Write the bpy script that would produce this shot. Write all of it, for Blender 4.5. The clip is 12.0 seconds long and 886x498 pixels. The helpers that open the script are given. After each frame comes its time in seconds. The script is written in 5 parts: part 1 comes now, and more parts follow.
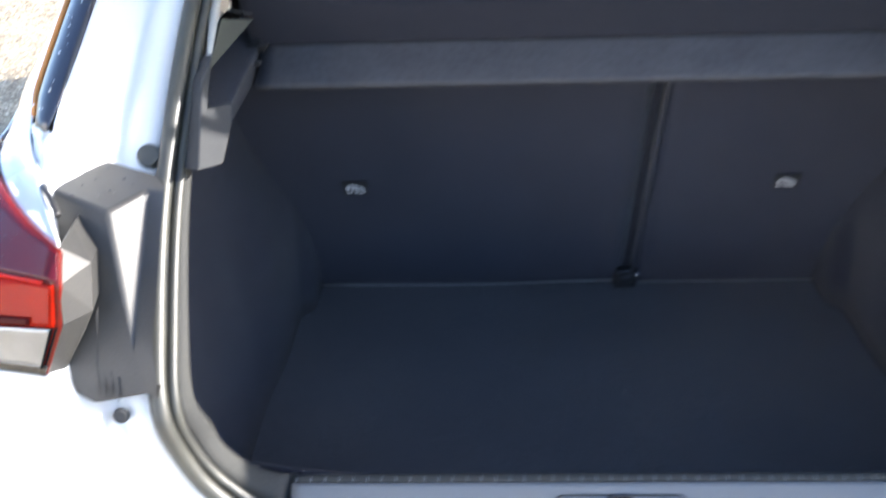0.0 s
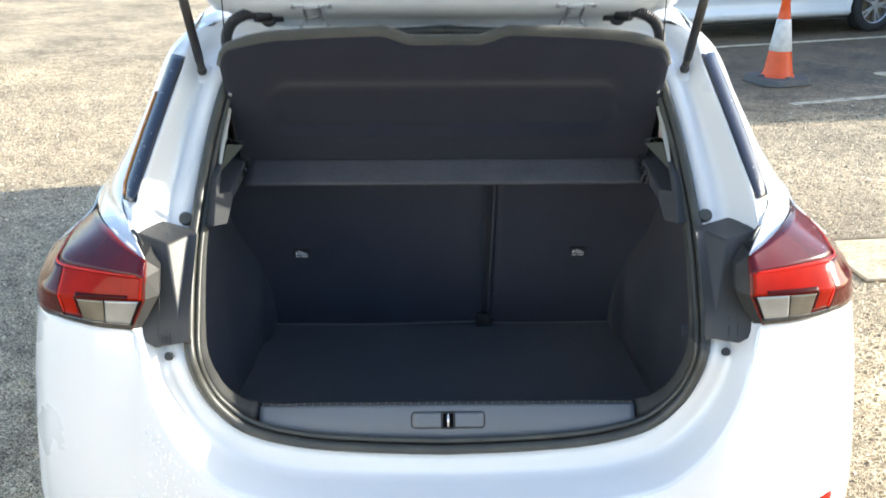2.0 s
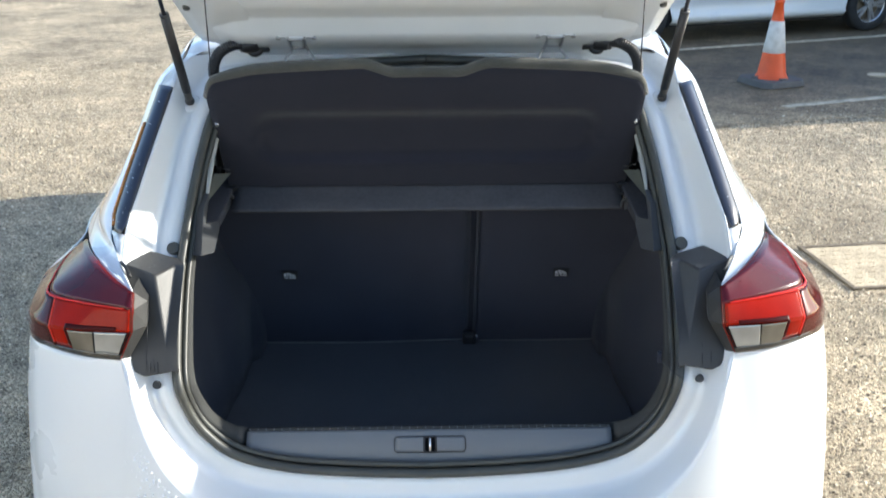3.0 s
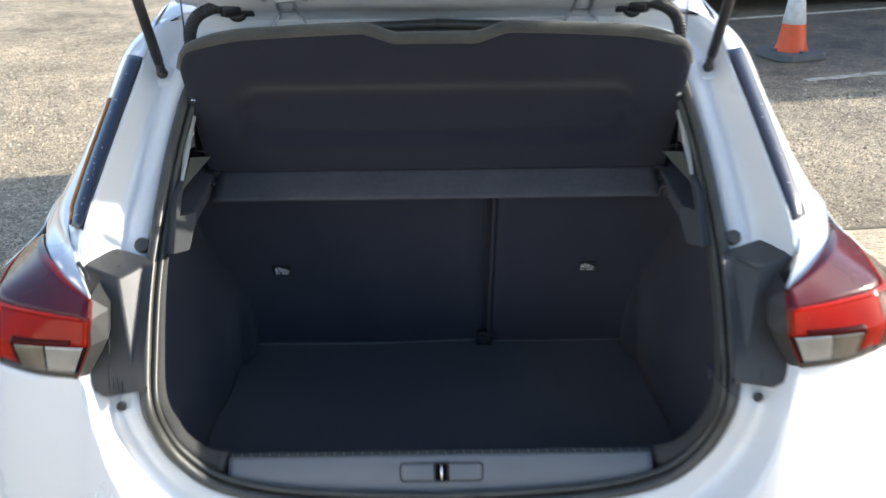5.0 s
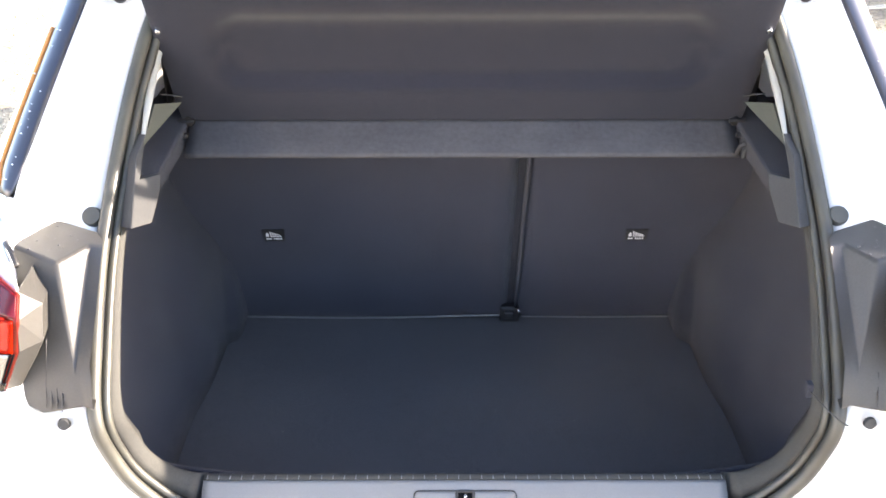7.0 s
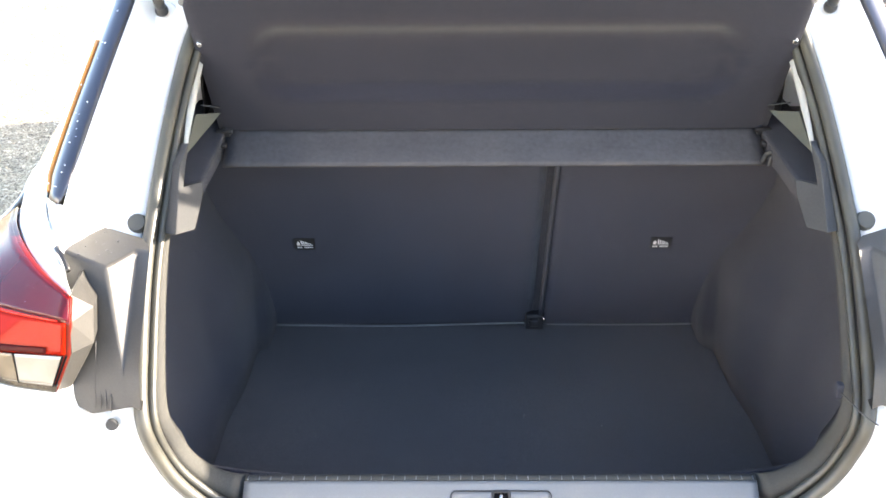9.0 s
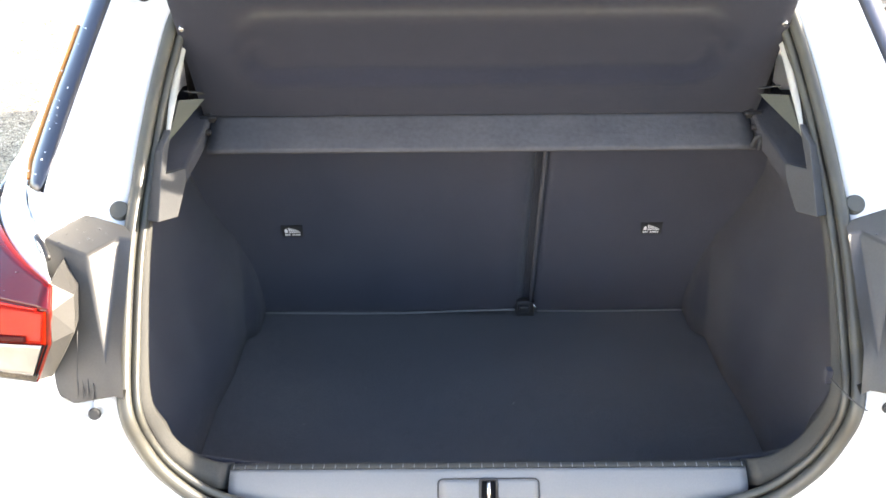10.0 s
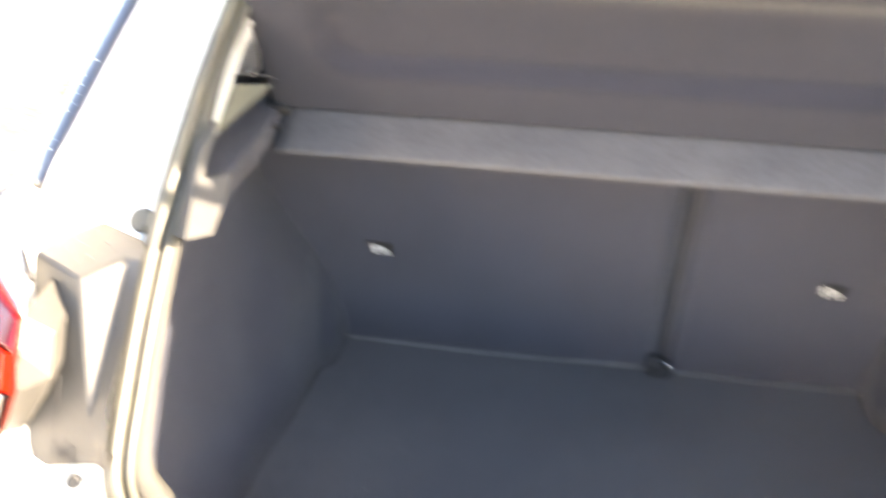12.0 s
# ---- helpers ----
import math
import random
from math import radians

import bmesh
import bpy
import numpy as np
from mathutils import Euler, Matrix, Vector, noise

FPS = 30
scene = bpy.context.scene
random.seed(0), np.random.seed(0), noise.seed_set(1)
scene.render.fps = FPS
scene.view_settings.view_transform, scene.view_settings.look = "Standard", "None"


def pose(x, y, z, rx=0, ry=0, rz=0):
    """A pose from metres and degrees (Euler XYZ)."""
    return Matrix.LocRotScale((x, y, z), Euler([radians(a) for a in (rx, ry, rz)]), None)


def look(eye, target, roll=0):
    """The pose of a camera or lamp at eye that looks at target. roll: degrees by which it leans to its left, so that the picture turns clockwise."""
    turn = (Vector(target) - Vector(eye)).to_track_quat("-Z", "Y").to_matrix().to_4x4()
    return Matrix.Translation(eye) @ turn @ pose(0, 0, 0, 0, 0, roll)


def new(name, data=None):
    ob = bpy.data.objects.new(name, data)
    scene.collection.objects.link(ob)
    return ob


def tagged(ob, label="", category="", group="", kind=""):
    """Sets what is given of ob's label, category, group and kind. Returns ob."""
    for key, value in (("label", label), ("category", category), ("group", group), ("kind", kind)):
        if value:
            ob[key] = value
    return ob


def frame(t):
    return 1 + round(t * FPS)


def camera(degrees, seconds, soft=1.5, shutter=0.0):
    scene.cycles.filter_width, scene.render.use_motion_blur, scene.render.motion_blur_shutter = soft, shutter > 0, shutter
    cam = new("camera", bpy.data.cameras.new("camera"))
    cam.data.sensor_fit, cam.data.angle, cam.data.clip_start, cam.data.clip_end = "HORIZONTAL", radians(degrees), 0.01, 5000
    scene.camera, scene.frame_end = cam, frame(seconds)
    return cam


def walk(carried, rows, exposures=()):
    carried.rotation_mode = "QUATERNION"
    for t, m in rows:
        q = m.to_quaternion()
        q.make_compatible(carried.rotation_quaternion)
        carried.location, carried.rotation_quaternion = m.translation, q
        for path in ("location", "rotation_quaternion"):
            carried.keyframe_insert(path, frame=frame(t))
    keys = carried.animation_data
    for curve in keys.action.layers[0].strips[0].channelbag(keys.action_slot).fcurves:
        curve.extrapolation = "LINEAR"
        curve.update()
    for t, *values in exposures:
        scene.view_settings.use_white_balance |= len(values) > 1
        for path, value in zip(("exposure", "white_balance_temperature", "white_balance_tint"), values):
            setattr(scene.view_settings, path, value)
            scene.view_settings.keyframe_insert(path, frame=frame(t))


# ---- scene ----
cam = camera(49.4, 12.0, soft=1.6, shutter=0.6)
PATH = [
    (0, (-0.151, -0.732, 1.495), (-0.236, 1.026, 0.546), -2.1),
    (0.3, (-0.105, -0.834, 1.531), (-0.14, 0.969, 0.666), -0.7),
    (0.5, (-0.058, -0.955, 1.531), (-0.137, 0.867, 0.709), -0.8),
    (0.7, (-0.008, -1.082, 1.548), (-0.112, 0.729, 0.706), -1.2),
    (1, (0.012, -1.25, 1.604), (-0.051, 0.588, 0.819), -0.2),
    (1.5, (-0.032, -1.441, 1.65), (0.025, 0.425, 0.932), 0.6),
    (2, (-0.033, -1.588, 1.718), (-0.007, 0.281, 1.005), -0.1),
    (2.5, (0.0, -1.624, 1.8), (0.041, 0.254, 1.113), 0.4),
    (3, (0.005, -1.608, 1.801), (0.031, 0.256, 1.077), -0.3),
    (3.2, (0.005, -1.597, 1.827), (0.034, 0.256, 1.076), -0.4),
    (4.8, (0.02, -1.438, 1.742), (0.02, 0.41, 0.977), -0.7),
    (5, (-0.004, -1.329, 1.73), (0.01, 0.517, 0.961), -0.6),
    (5.5, (-0.048, -1.15, 1.707), (-0.02, 0.676, 0.891), -1.1),
    (6, (-0.024, -1.021, 1.665), (-0.003, 0.773, 0.782), -0.9),
    (6.5, (-0.018, -0.978, 1.658), (-0.019, 0.803, 0.748), -0.7),
    (7, (-0.03, -0.97, 1.656), (-0.032, 0.813, 0.751), -0.1),
    (9, (-0.073, -1.008, 1.657), (-0.088, 0.791, 0.782), -0.4),
    (9.5, (-0.061, -1.0, 1.655), (-0.06, 0.796, 0.775), -0.7),
    (10, (-0.057, -0.996, 1.649), (-0.066, 0.791, 0.751), -0.6),
    (10.5, (-0.052, -0.998, 1.647), (-0.055, 0.787, 0.746), -0.3),
    (11, (-0.054, -0.993, 1.649), (-0.06, 0.8, 0.764), -0.2),
    (11.5, (-0.042, -0.859, 1.589), (-0.051, 0.879, 0.601), -0.5),
    (11.6, (-0.037, -0.801, 1.578), (-0.031, 0.924, 0.565), 0.7),
    (12, (-0.024, -0.64, 1.562), (-0.325, 1.106, 0.635), 0.9),
]

EXPOSURES = [  # seconds, stops, kelvin, tint
    (0.0, 2.20, 5900, 16), (0.3, 2.70, 6700, 28), (0.5, 2.95, 7000, 28), (0.7, 2.70, 6700, 20), (1.0, 2.45, 6300, 12), (1.5, 2.2, 6300, 10), (2.0, 1.65, 6200, 10), (2.5, 1.27, 5950, 10), (3.2, 1.24, 5950, 10),
    (4.8, 1.22, 5950, 12), (5.5, 1.70, 6450, 16), (6.0, 2.2, 6600, 18), (6.5, 2.8, 6900, 20), (7.2, 2.97, 7000, 20), (9.5, 3.05, 7000, 16), (10.5, 3.05, 7000, 16), (11.5, 3.10, 7200, 16), (12.0, 3.95, 8200, 18)]
walk(cam, [(t, look(eye, target, roll)) for t, eye, target, roll in PATH], EXPOSURES)

# ---- light: low winter sun from the car's right side, slightly from its front ----
SUN_EL, SUN_AZ = radians(21), radians(8)
sun_dir = Vector((math.cos(SUN_EL) * math.cos(SUN_AZ), math.cos(SUN_EL) * math.sin(SUN_AZ), math.sin(SUN_EL)))
world = bpy.data.worlds.new("sky")
scene.world = world
world.use_nodes = True
wt = world.node_tree
sky = wt.nodes.new("ShaderNodeTexSky")
sky.sky_type, sky.sun_disc = "NISHITA", False
sky.dust_density = 1.0
sky.sun_elevation, sky.sun_rotation = SUN_EL, radians(90) - SUN_AZ
wt.links.new(sky.outputs["Color"], wt.nodes["Background"].inputs["Color"])
wt.nodes["Background"].inputs["Strength"].default_value = 0.15
sun = new("sun", bpy.data.lights.new("sun", "SUN"))
sun.data.energy, sun.data.angle, sun.data.color = 3.9, radians(0.6), (1.0, 0.92, 0.76)
sun.matrix_world = look(sun_dir * 30, (0, 0, 0))


# ---- materials ----
def material(name, color, rough=0.5, metal=0.0, coat=0.0, vary=0.0, scale=8.0, fine=0.0, fine_scale=400.0, bump=0.0, bump_scale=300.0, spec=0.5, sheen=0.0, color2=None):
    """A surface with broad mottling (vary), fine grain (fine) and relief (bump)."""
    m = bpy.data.materials.new(name)
    m.use_nodes = True
    nt = m.node_tree
    bs = nt.nodes["Principled BSDF"]
    bs.inputs["Roughness"].default_value = rough
    bs.inputs["Metallic"].default_value = metal
    bs.inputs["Coat Weight"].default_value = coat
    bs.inputs["Coat Roughness"].default_value = 0.04
    bs.inputs["Specular IOR Level"].default_value = spec
    bs.inputs["Sheen Weight"].default_value = sheen
    tc = nt.nodes.new("ShaderNodeTexCoord")
    base = (*color, 1)
    other = (*(color2 or [c * 0.6 for c in color]), 1)
    out = None
    if vary:
        n = nt.nodes.new("ShaderNodeTexNoise")
        n.inputs["Scale"].default_value, n.inputs["Detail"].default_value = scale, 6
        nt.links.new(tc.outputs["Object"], n.inputs["Vector"])
        mp = nt.nodes.new("ShaderNodeMapRange")
        mp.inputs["From Min"].default_value, mp.inputs["From Max"].default_value = 0.35, 0.7
        mp.inputs["To Max"].default_value = vary
        nt.links.new(n.outputs["Fac"], mp.inputs["Value"])
        mx = nt.nodes.new("ShaderNodeMix")
        mx.data_type = "RGBA"
        mx.inputs[6].default_value, mx.inputs[7].default_value = base, other
        nt.links.new(mp.outputs["Result"], mx.inputs[0])
        out = mx.outputs[2]
        rr = nt.nodes.new("ShaderNodeMapRange")
        rr.inputs["To Min"].default_value, rr.inputs["To Max"].default_value = rough * 0.85, min(1, rough * 1.2)
        nt.links.new(n.outputs["Fac"], rr.inputs["Value"])
        nt.links.new(rr.outputs["Result"], bs.inputs["Roughness"])
    if fine:
        n2 = nt.nodes.new("ShaderNodeTexNoise")
        n2.inputs["Scale"].default_value, n2.inputs["Detail"].default_value = fine_scale, 3
        nt.links.new(tc.outputs["Object"], n2.inputs["Vector"])
        mp2 = nt.nodes.new("ShaderNodeMapRange")
        mp2.inputs["From Min"].default_value, mp2.inputs["From Max"].default_value = 0.3, 0.7
        mp2.inputs["To Min"].default_value, mp2.inputs["To Max"].default_value = 1 - fine, 1 + fine
        nt.links.new(n2.outputs["Fac"], mp2.inputs["Value"])
        mul = nt.nodes.new("ShaderNodeMix")
        mul.data_type, mul.blend_type = "RGBA", "MULTIPLY"
        mul.inputs[0].default_value = 1
        mul.inputs[6].default_value = base
        if out:
            nt.links.new(out, mul.inputs[6])
        nt.links.new(mp2.outputs["Result"], mul.inputs[7])
        out = mul.outputs[2]
    if out:
        nt.links.new(out, bs.inputs["Base Color"])
    else:
        bs.inputs["Base Color"].default_value = base
    if bump:
        n3 = nt.nodes.new("ShaderNodeTexNoise")
        n3.inputs["Scale"].default_value, n3.inputs["Detail"].default_value = bump_scale, 4
        nt.links.new(tc.outputs["Object"], n3.inputs["Vector"])
        bp = nt.nodes.new("ShaderNodeBump")
        bp.inputs["Strength"].default_value, bp.inputs["Distance"].default_value = bump, 0.002
        nt.links.new(n3.outputs["Fac"], bp.inputs["Height"])
        nt.links.new(bp.outputs["Normal"], bs.inputs["Normal"])
    return m


def chip_ground(name, dark, light, warm, chip_scale, rough, bump, stain):
    """Chipped asphalt: single stones of mixed tone in a dark binder, with broad stains."""
    m = bpy.data.materials.new(name)
    m.use_nodes = True
    nt = m.node_tree
    bs = nt.nodes["Principled BSDF"]
    tc = nt.nodes.new("ShaderNodeTexCoord")
    vo = nt.nodes.new("ShaderNodeTexVoronoi")
    vo.inputs["Scale"].default_value = chip_scale
    nt.links.new(tc.outputs["Object"], vo.inputs["Vector"])
    sep = nt.nodes.new("ShaderNodeSeparateColor")
    nt.links.new(vo.outputs["Color"], sep.inputs["Color"])
    ramp = nt.nodes.new("ShaderNodeValToRGB")
    e = ramp.color_ramp.elements
    e[0].position, e[0].color = 0.1, (*dark, 1)
    e[1].position, e[1].color = 1.0, (*light, 1)
    mid = e.new(0.55)
    mid.color = (*warm, 1)
    nt.links.new(sep.outputs[0], ramp.inputs["Fac"])
    big = nt.nodes.new("ShaderNodeTexNoise")
    big.inputs["Scale"].default_value, big.inputs["Detail"].default_value, big.inputs["Roughness"].default_value = 1.1, 12, 0.72
    nt.links.new(tc.outputs["Object"], big.inputs["Vector"])
    mp = nt.nodes.new("ShaderNodeMapRange")
    mp.inputs["From Min"].default_value, mp.inputs["From Max"].default_value = 0.35, 0.68
    mp.inputs["To Min"].default_value, mp.inputs["To Max"].default_value = 1 - stain, 1 + stain * 0.5
    nt.links.new(big.outputs["Fac"], mp.inputs["Value"])
    mul = nt.nodes.new("ShaderNodeMix")
    mul.data_type, mul.blend_type = "RGBA", "MULTIPLY"
    mul.inputs[0].default_value = 1
    nt.links.new(ramp.outputs["Color"], mul.inputs[6])
    nt.links.new(mp.outputs["Result"], mul.inputs[7])
    mid_n = nt.nodes.new("ShaderNodeTexNoise")
    mid_n.inputs["Scale"].default_value, mid_n.inputs["Detail"].default_value, mid_n.inputs["Roughness"].default_value = 9, 6, 0.65
    nt.links.new(tc.outputs["Object"], mid_n.inputs["Vector"])
    mp2 = nt.nodes.new("ShaderNodeMapRange")
    mp2.inputs["From Min"].default_value, mp2.inputs["From Max"].default_value = 0.34, 0.56
    mp2.inputs["To Min"].default_value, mp2.inputs["To Max"].default_value = 0.66, 1.12
    nt.links.new(mid_n.outputs["Fac"], mp2.inputs["Value"])
    mul2 = nt.nodes.new("ShaderNodeMix")
    mul2.data_type, mul2.blend_type = "RGBA", "MULTIPLY"
    mul2.inputs[0].default_value = 1
    nt.links.new(mul.outputs[2], mul2.inputs[6])
    nt.links.new(mp2.outputs["Result"], mul2.inputs[7])
    nt.links.new(mul2.outputs[2], bs.inputs["Base Color"])
    bs.inputs["Roughness"].default_value = rough
    no = nt.nodes.new("ShaderNodeTexNoise")
    no.inputs["Scale"].default_value, no.inputs["Detail"].default_value = chip_scale * 0.35, 5
    nt.links.new(tc.outputs["Object"], no.inputs["Vector"])
    add = nt.nodes.new("ShaderNodeMath")
    add.operation = "SUBTRACT"
    nt.links.new(no.outputs["Fac"], add.inputs[0])
    nt.links.new(vo.outputs["Distance"], add.inputs[1])
    bp = nt.nodes.new("ShaderNodeBump")
    bp.inputs["Strength"].default_value, bp.inputs["Distance"].default_value = bump, 0.014
    nt.links.new(add.outputs[0], bp.inputs["Height"])
    nt.links.new(bp.outputs["Normal"], bs.inputs["Normal"])
    return m


WHITE = material("white_paint", (0.71, 0.73, 0.735), 0.28, coat=1.0, vary=0.05, scale=3, fine=0.02, fine_scale=900)
WHITE_IN = material("white_paint_inner", (0.68, 0.71, 0.73), 0.38, coat=0.5, vary=0.12, scale=6, fine=0.02, fine_scale=700)
PLASTIC = material("black_grained_plastic", (0.036, 0.036, 0.036), 0.44, vary=0.35, scale=14, fine=0.1, bump=0.15, bump_scale=900, spec=0.45, color2=(0.058, 0.057, 0.051))
TRIM = material("dark_grey_trim", (0.040, 0.041, 0.040), 0.68, vary=0.3, scale=9, fine=0.12, bump=0.3, bump_scale=1100, spec=0.28, color2=(0.062, 0.062, 0.050))
TRIM_PALE = material("grey_pillar_trim", (0.050, 0.052, 0.054), 0.8, vary=0.2, scale=9, fine=0.08, bump=0.2, bump_scale=900, spec=0.25)
SILL = material("slate_sill_plastic", (0.138, 0.147, 0.156), 0.45, vary=0.15, scale=7, fine=0.04, bump=0.15, bump_scale=1200)
RUBBER = material("black_rubber", (0.045, 0.046, 0.042), 0.42, vary=0.4, scale=20, color2=(0.090, 0.090, 0.068))
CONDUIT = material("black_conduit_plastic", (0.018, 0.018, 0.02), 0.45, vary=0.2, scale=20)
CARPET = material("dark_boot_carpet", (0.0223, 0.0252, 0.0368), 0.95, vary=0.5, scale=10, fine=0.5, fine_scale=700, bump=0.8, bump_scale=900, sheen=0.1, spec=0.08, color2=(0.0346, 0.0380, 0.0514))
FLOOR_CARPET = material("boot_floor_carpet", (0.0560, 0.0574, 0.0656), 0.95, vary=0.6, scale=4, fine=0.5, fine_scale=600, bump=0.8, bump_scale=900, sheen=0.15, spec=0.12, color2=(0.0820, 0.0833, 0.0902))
SEAT_BACK = material("seat_back_felt", (0.0397, 0.0435, 0.0633), 0.92, vary=0.3, scale=6, fine=0.3, fine_scale=900, bump=0.5, bump_scale=1200, sheen=0.15, spec=0.15)
# lighter copy of the seat felt; light caught by the edge is in the colour
SEAT_EDGE_LIT = material("lit_seat_edge_felt", (0.0684, 0.0720, 0.0869), 0.85, vary=0.3, scale=6, fine=0.3, fine_scale=900, bump=0.5, bump_scale=1200, spec=0.2)
FELT = material("parcel_shelf_felt", (0.0156, 0.0170, 0.0268), 0.92, vary=0.3, scale=5, fine=0.3, fine_scale=800, bump=0.5, bump_scale=1000, sheen=0.18, spec=0.2)
FELT_EDGE = material("grey_shelf_edge", (0.037, 0.040, 0.036), 0.9, vary=0.8, scale=9, fine=0.3, fine_scale=600, bump=0.6, bump_scale=800, sheen=0.25, color2=(0.085, 0.085, 0.072))
STRIP = material("shelf_strip_felt", (0.0520, 0.0531, 0.0600), 0.8, vary=0.5, scale=12, fine=0.1, fine_scale=120, bump=0.25, bump_scale=140, spec=0.25, color2=(0.0820, 0.0832, 0.0894))
THREAD = material("pale_thread", (0.20, 0.20, 0.20), 0.9, vary=0.5, scale=30)
# the blue in this near-black base stands in for reflected sky
GLOSS_BLACK = material("gloss_black_panel", (0.008, 0.010, 0.020), 0.33, coat=0.5, spec=0.9)
LENS_RED = material("red_lens", (0.33, 0.010, 0.001), 0.07, vary=0.6, scale=9, color2=(0.13, 0.004, 0.001), spec=0.14)
LENS_DEEP = material("smoked_red_lens", (0.17, 0.008, 0.004), 0.05, vary=0.8, scale=10, color2=(0.05, 0.008, 0.005), spec=0.35)
LENS_TOP = material("dark_plum_lens", (0.095, 0.002, 0.004), 0.20, vary=0.7, scale=7, color2=(0.028, 0.002, 0.008), bump=0.06, bump_scale=35, spec=0.45)
LENS_SLOT = material("dark_lens_slot", (0.050, 0.002, 0.002), 0.35, vary=0.5, scale=25, color2=(0.02, 0.002, 0.002), spec=0.1)
LENS_CLEAR = material("clear_silvered_lens", (0.40, 0.40, 0.38), 0.12, metal=0.4, vary=0.7, scale=14, color2=(0.16, 0.155, 0.14), bump=0.12, bump_scale=70, spec=0.4)
LENS_TAN = material("smoked_clear_lens", (0.20, 0.18, 0.145), 0.12, metal=0.3, vary=0.7, scale=14, color2=(0.085, 0.075, 0.055), bump=0.12, bump_scale=70, spec=0.35)
LENS_OUT = material("dark_maroon_lens", (0.085, 0.009, 0.005), 0.06, vary=0.8, scale=14, color2=(0.030, 0.005, 0.004), spec=0.25)
LENS_LIT = material("bright_red_light_guide", (0.62, 0.02, 0.010), 0.12, vary=0.4, scale=30, color2=(0.36, 0.01, 0.008), spec=0.3)
# colour of the ground's reflection in the left blade's edge
AMBER_REFLECTION = material("amber_reflection", (0.55, 0.22, 0.05), 0.25, vary=0.5, scale=18, color2=(0.3, 0.14, 0.05))
STEEL = material("zinc_steel", (0.42, 0.43, 0.45), 0.4, metal=0.8, vary=0.2, scale=30)
CHROME = material("bright_steel", (0.8, 0.8, 0.8), 0.15, metal=1.0)
GLASS_DARK = material("dark_car_glass", (0.012, 0.014, 0.016), 0.03, coat=1.0)
def glass(name, tint):
    m = bpy.data.materials.new(name)
    m.use_nodes = True
    bs = m.node_tree.nodes["Principled BSDF"]
    bs.inputs["Base Color"].default_value = (*tint, 1)
    bs.inputs["Transmission Weight"].default_value, bs.inputs["Roughness"].default_value, bs.inputs["IOR"].default_value = 1.0, 0.0, 1.45
    return m


GLASS = glass("tinted_glass", (0.72, 0.78, 0.75))
PILLAR_PALE = material("pale_pillar_cloth", (0.36, 0.375, 0.365), 0.8, vary=0.2, scale=10)
HEADLINER = material("grey_headliner", (0.22, 0.22, 0.21), 0.9, vary=0.2, scale=6)
LEDGE = material("grey_green_ledge", (0.068, 0.075, 0.064), 0.7, vary=0.2, scale=12, fine=0.1)
STICKER = material("black_sticker", (0.02, 0.02, 0.022), 0.5)
SLOT = material("slot_shade_and_seam", (0.004, 0.0045, 0.006), 0.9, spec=0.1)
PRINT = material("white_print", (0.75, 0.75, 0.75), 0.6)
TYRE = material("tyre_rubber", (0.025, 0.025, 0.025), 0.8, vary=0.3, scale=20, bump=0.3, bump_scale=200)
ALLOY = material("silver_alloy", (0.55, 0.56, 0.58), 0.28, metal=0.85, vary=0.1, scale=20)
ORANGE = material("orange_cone_plastic", (0.80, 0.10, 0.015), 0.45, vary=0.4, scale=9, fine=0.1, color2=(0.5, 0.07, 0.02), bump=0.2, bump_scale=120)
SLEEVE = material("white_reflective_sleeve", (0.72, 0.71, 0.68), 0.5, vary=0.6, scale=14, color2=(0.42, 0.4, 0.36))
CONE_BASE = material("recycled_rubber_base", (0.10, 0.098, 0.095), 0.85, vary=0.5, scale=14, bump=0.6, bump_scale=90, color2=(0.16, 0.15, 0.14))
LINE = material("worn_white_line", (0.70, 0.60, 0.43), 0.85, vary=0.8, scale=16, fine=0.3, fine_scale=120, bump=0.5, bump_scale=120, color2=(0.24, 0.20, 0.14))
COVER = material("pale_concrete_cover", (0.62, 0.51, 0.34), 0.85, vary=0.8, scale=7, fine=0.4, fine_scale=130, bump=0.6, bump_scale=150, color2=(0.36, 0.28, 0.18))
CAST = material("cast_iron_frame", (0.24, 0.19, 0.13), 0.75, metal=0.2, vary=0.8, scale=12, bump=0.4, bump_scale=200)
RENDER = material("cement_render", (0.42, 0.40, 0.36), 0.9, vary=0.4, scale=2, fine=0.15, fine_scale=60, bump=0.4, bump_scale=80)
PALE_RENDER = material("pale_render", (0.72, 0.73, 0.74), 0.9, vary=0.2, scale=2, fine=0.1, fine_scale=60, bump=0.4, bump_scale=80, color2=(0.55, 0.55, 0.55))
GROUND = chip_ground("chipped_asphalt", (0.25, 0.185, 0.112), (0.90, 0.745, 0.505), (0.64, 0.51, 0.33), 160, 0.8, 0.8, 0.5)
TARMAC = chip_ground("dark_tarmac", (0.080, 0.058, 0.030), (0.30, 0.217, 0.122), (0.170, 0.123, 0.070), 120, 0.7, 0.4, 0.6)
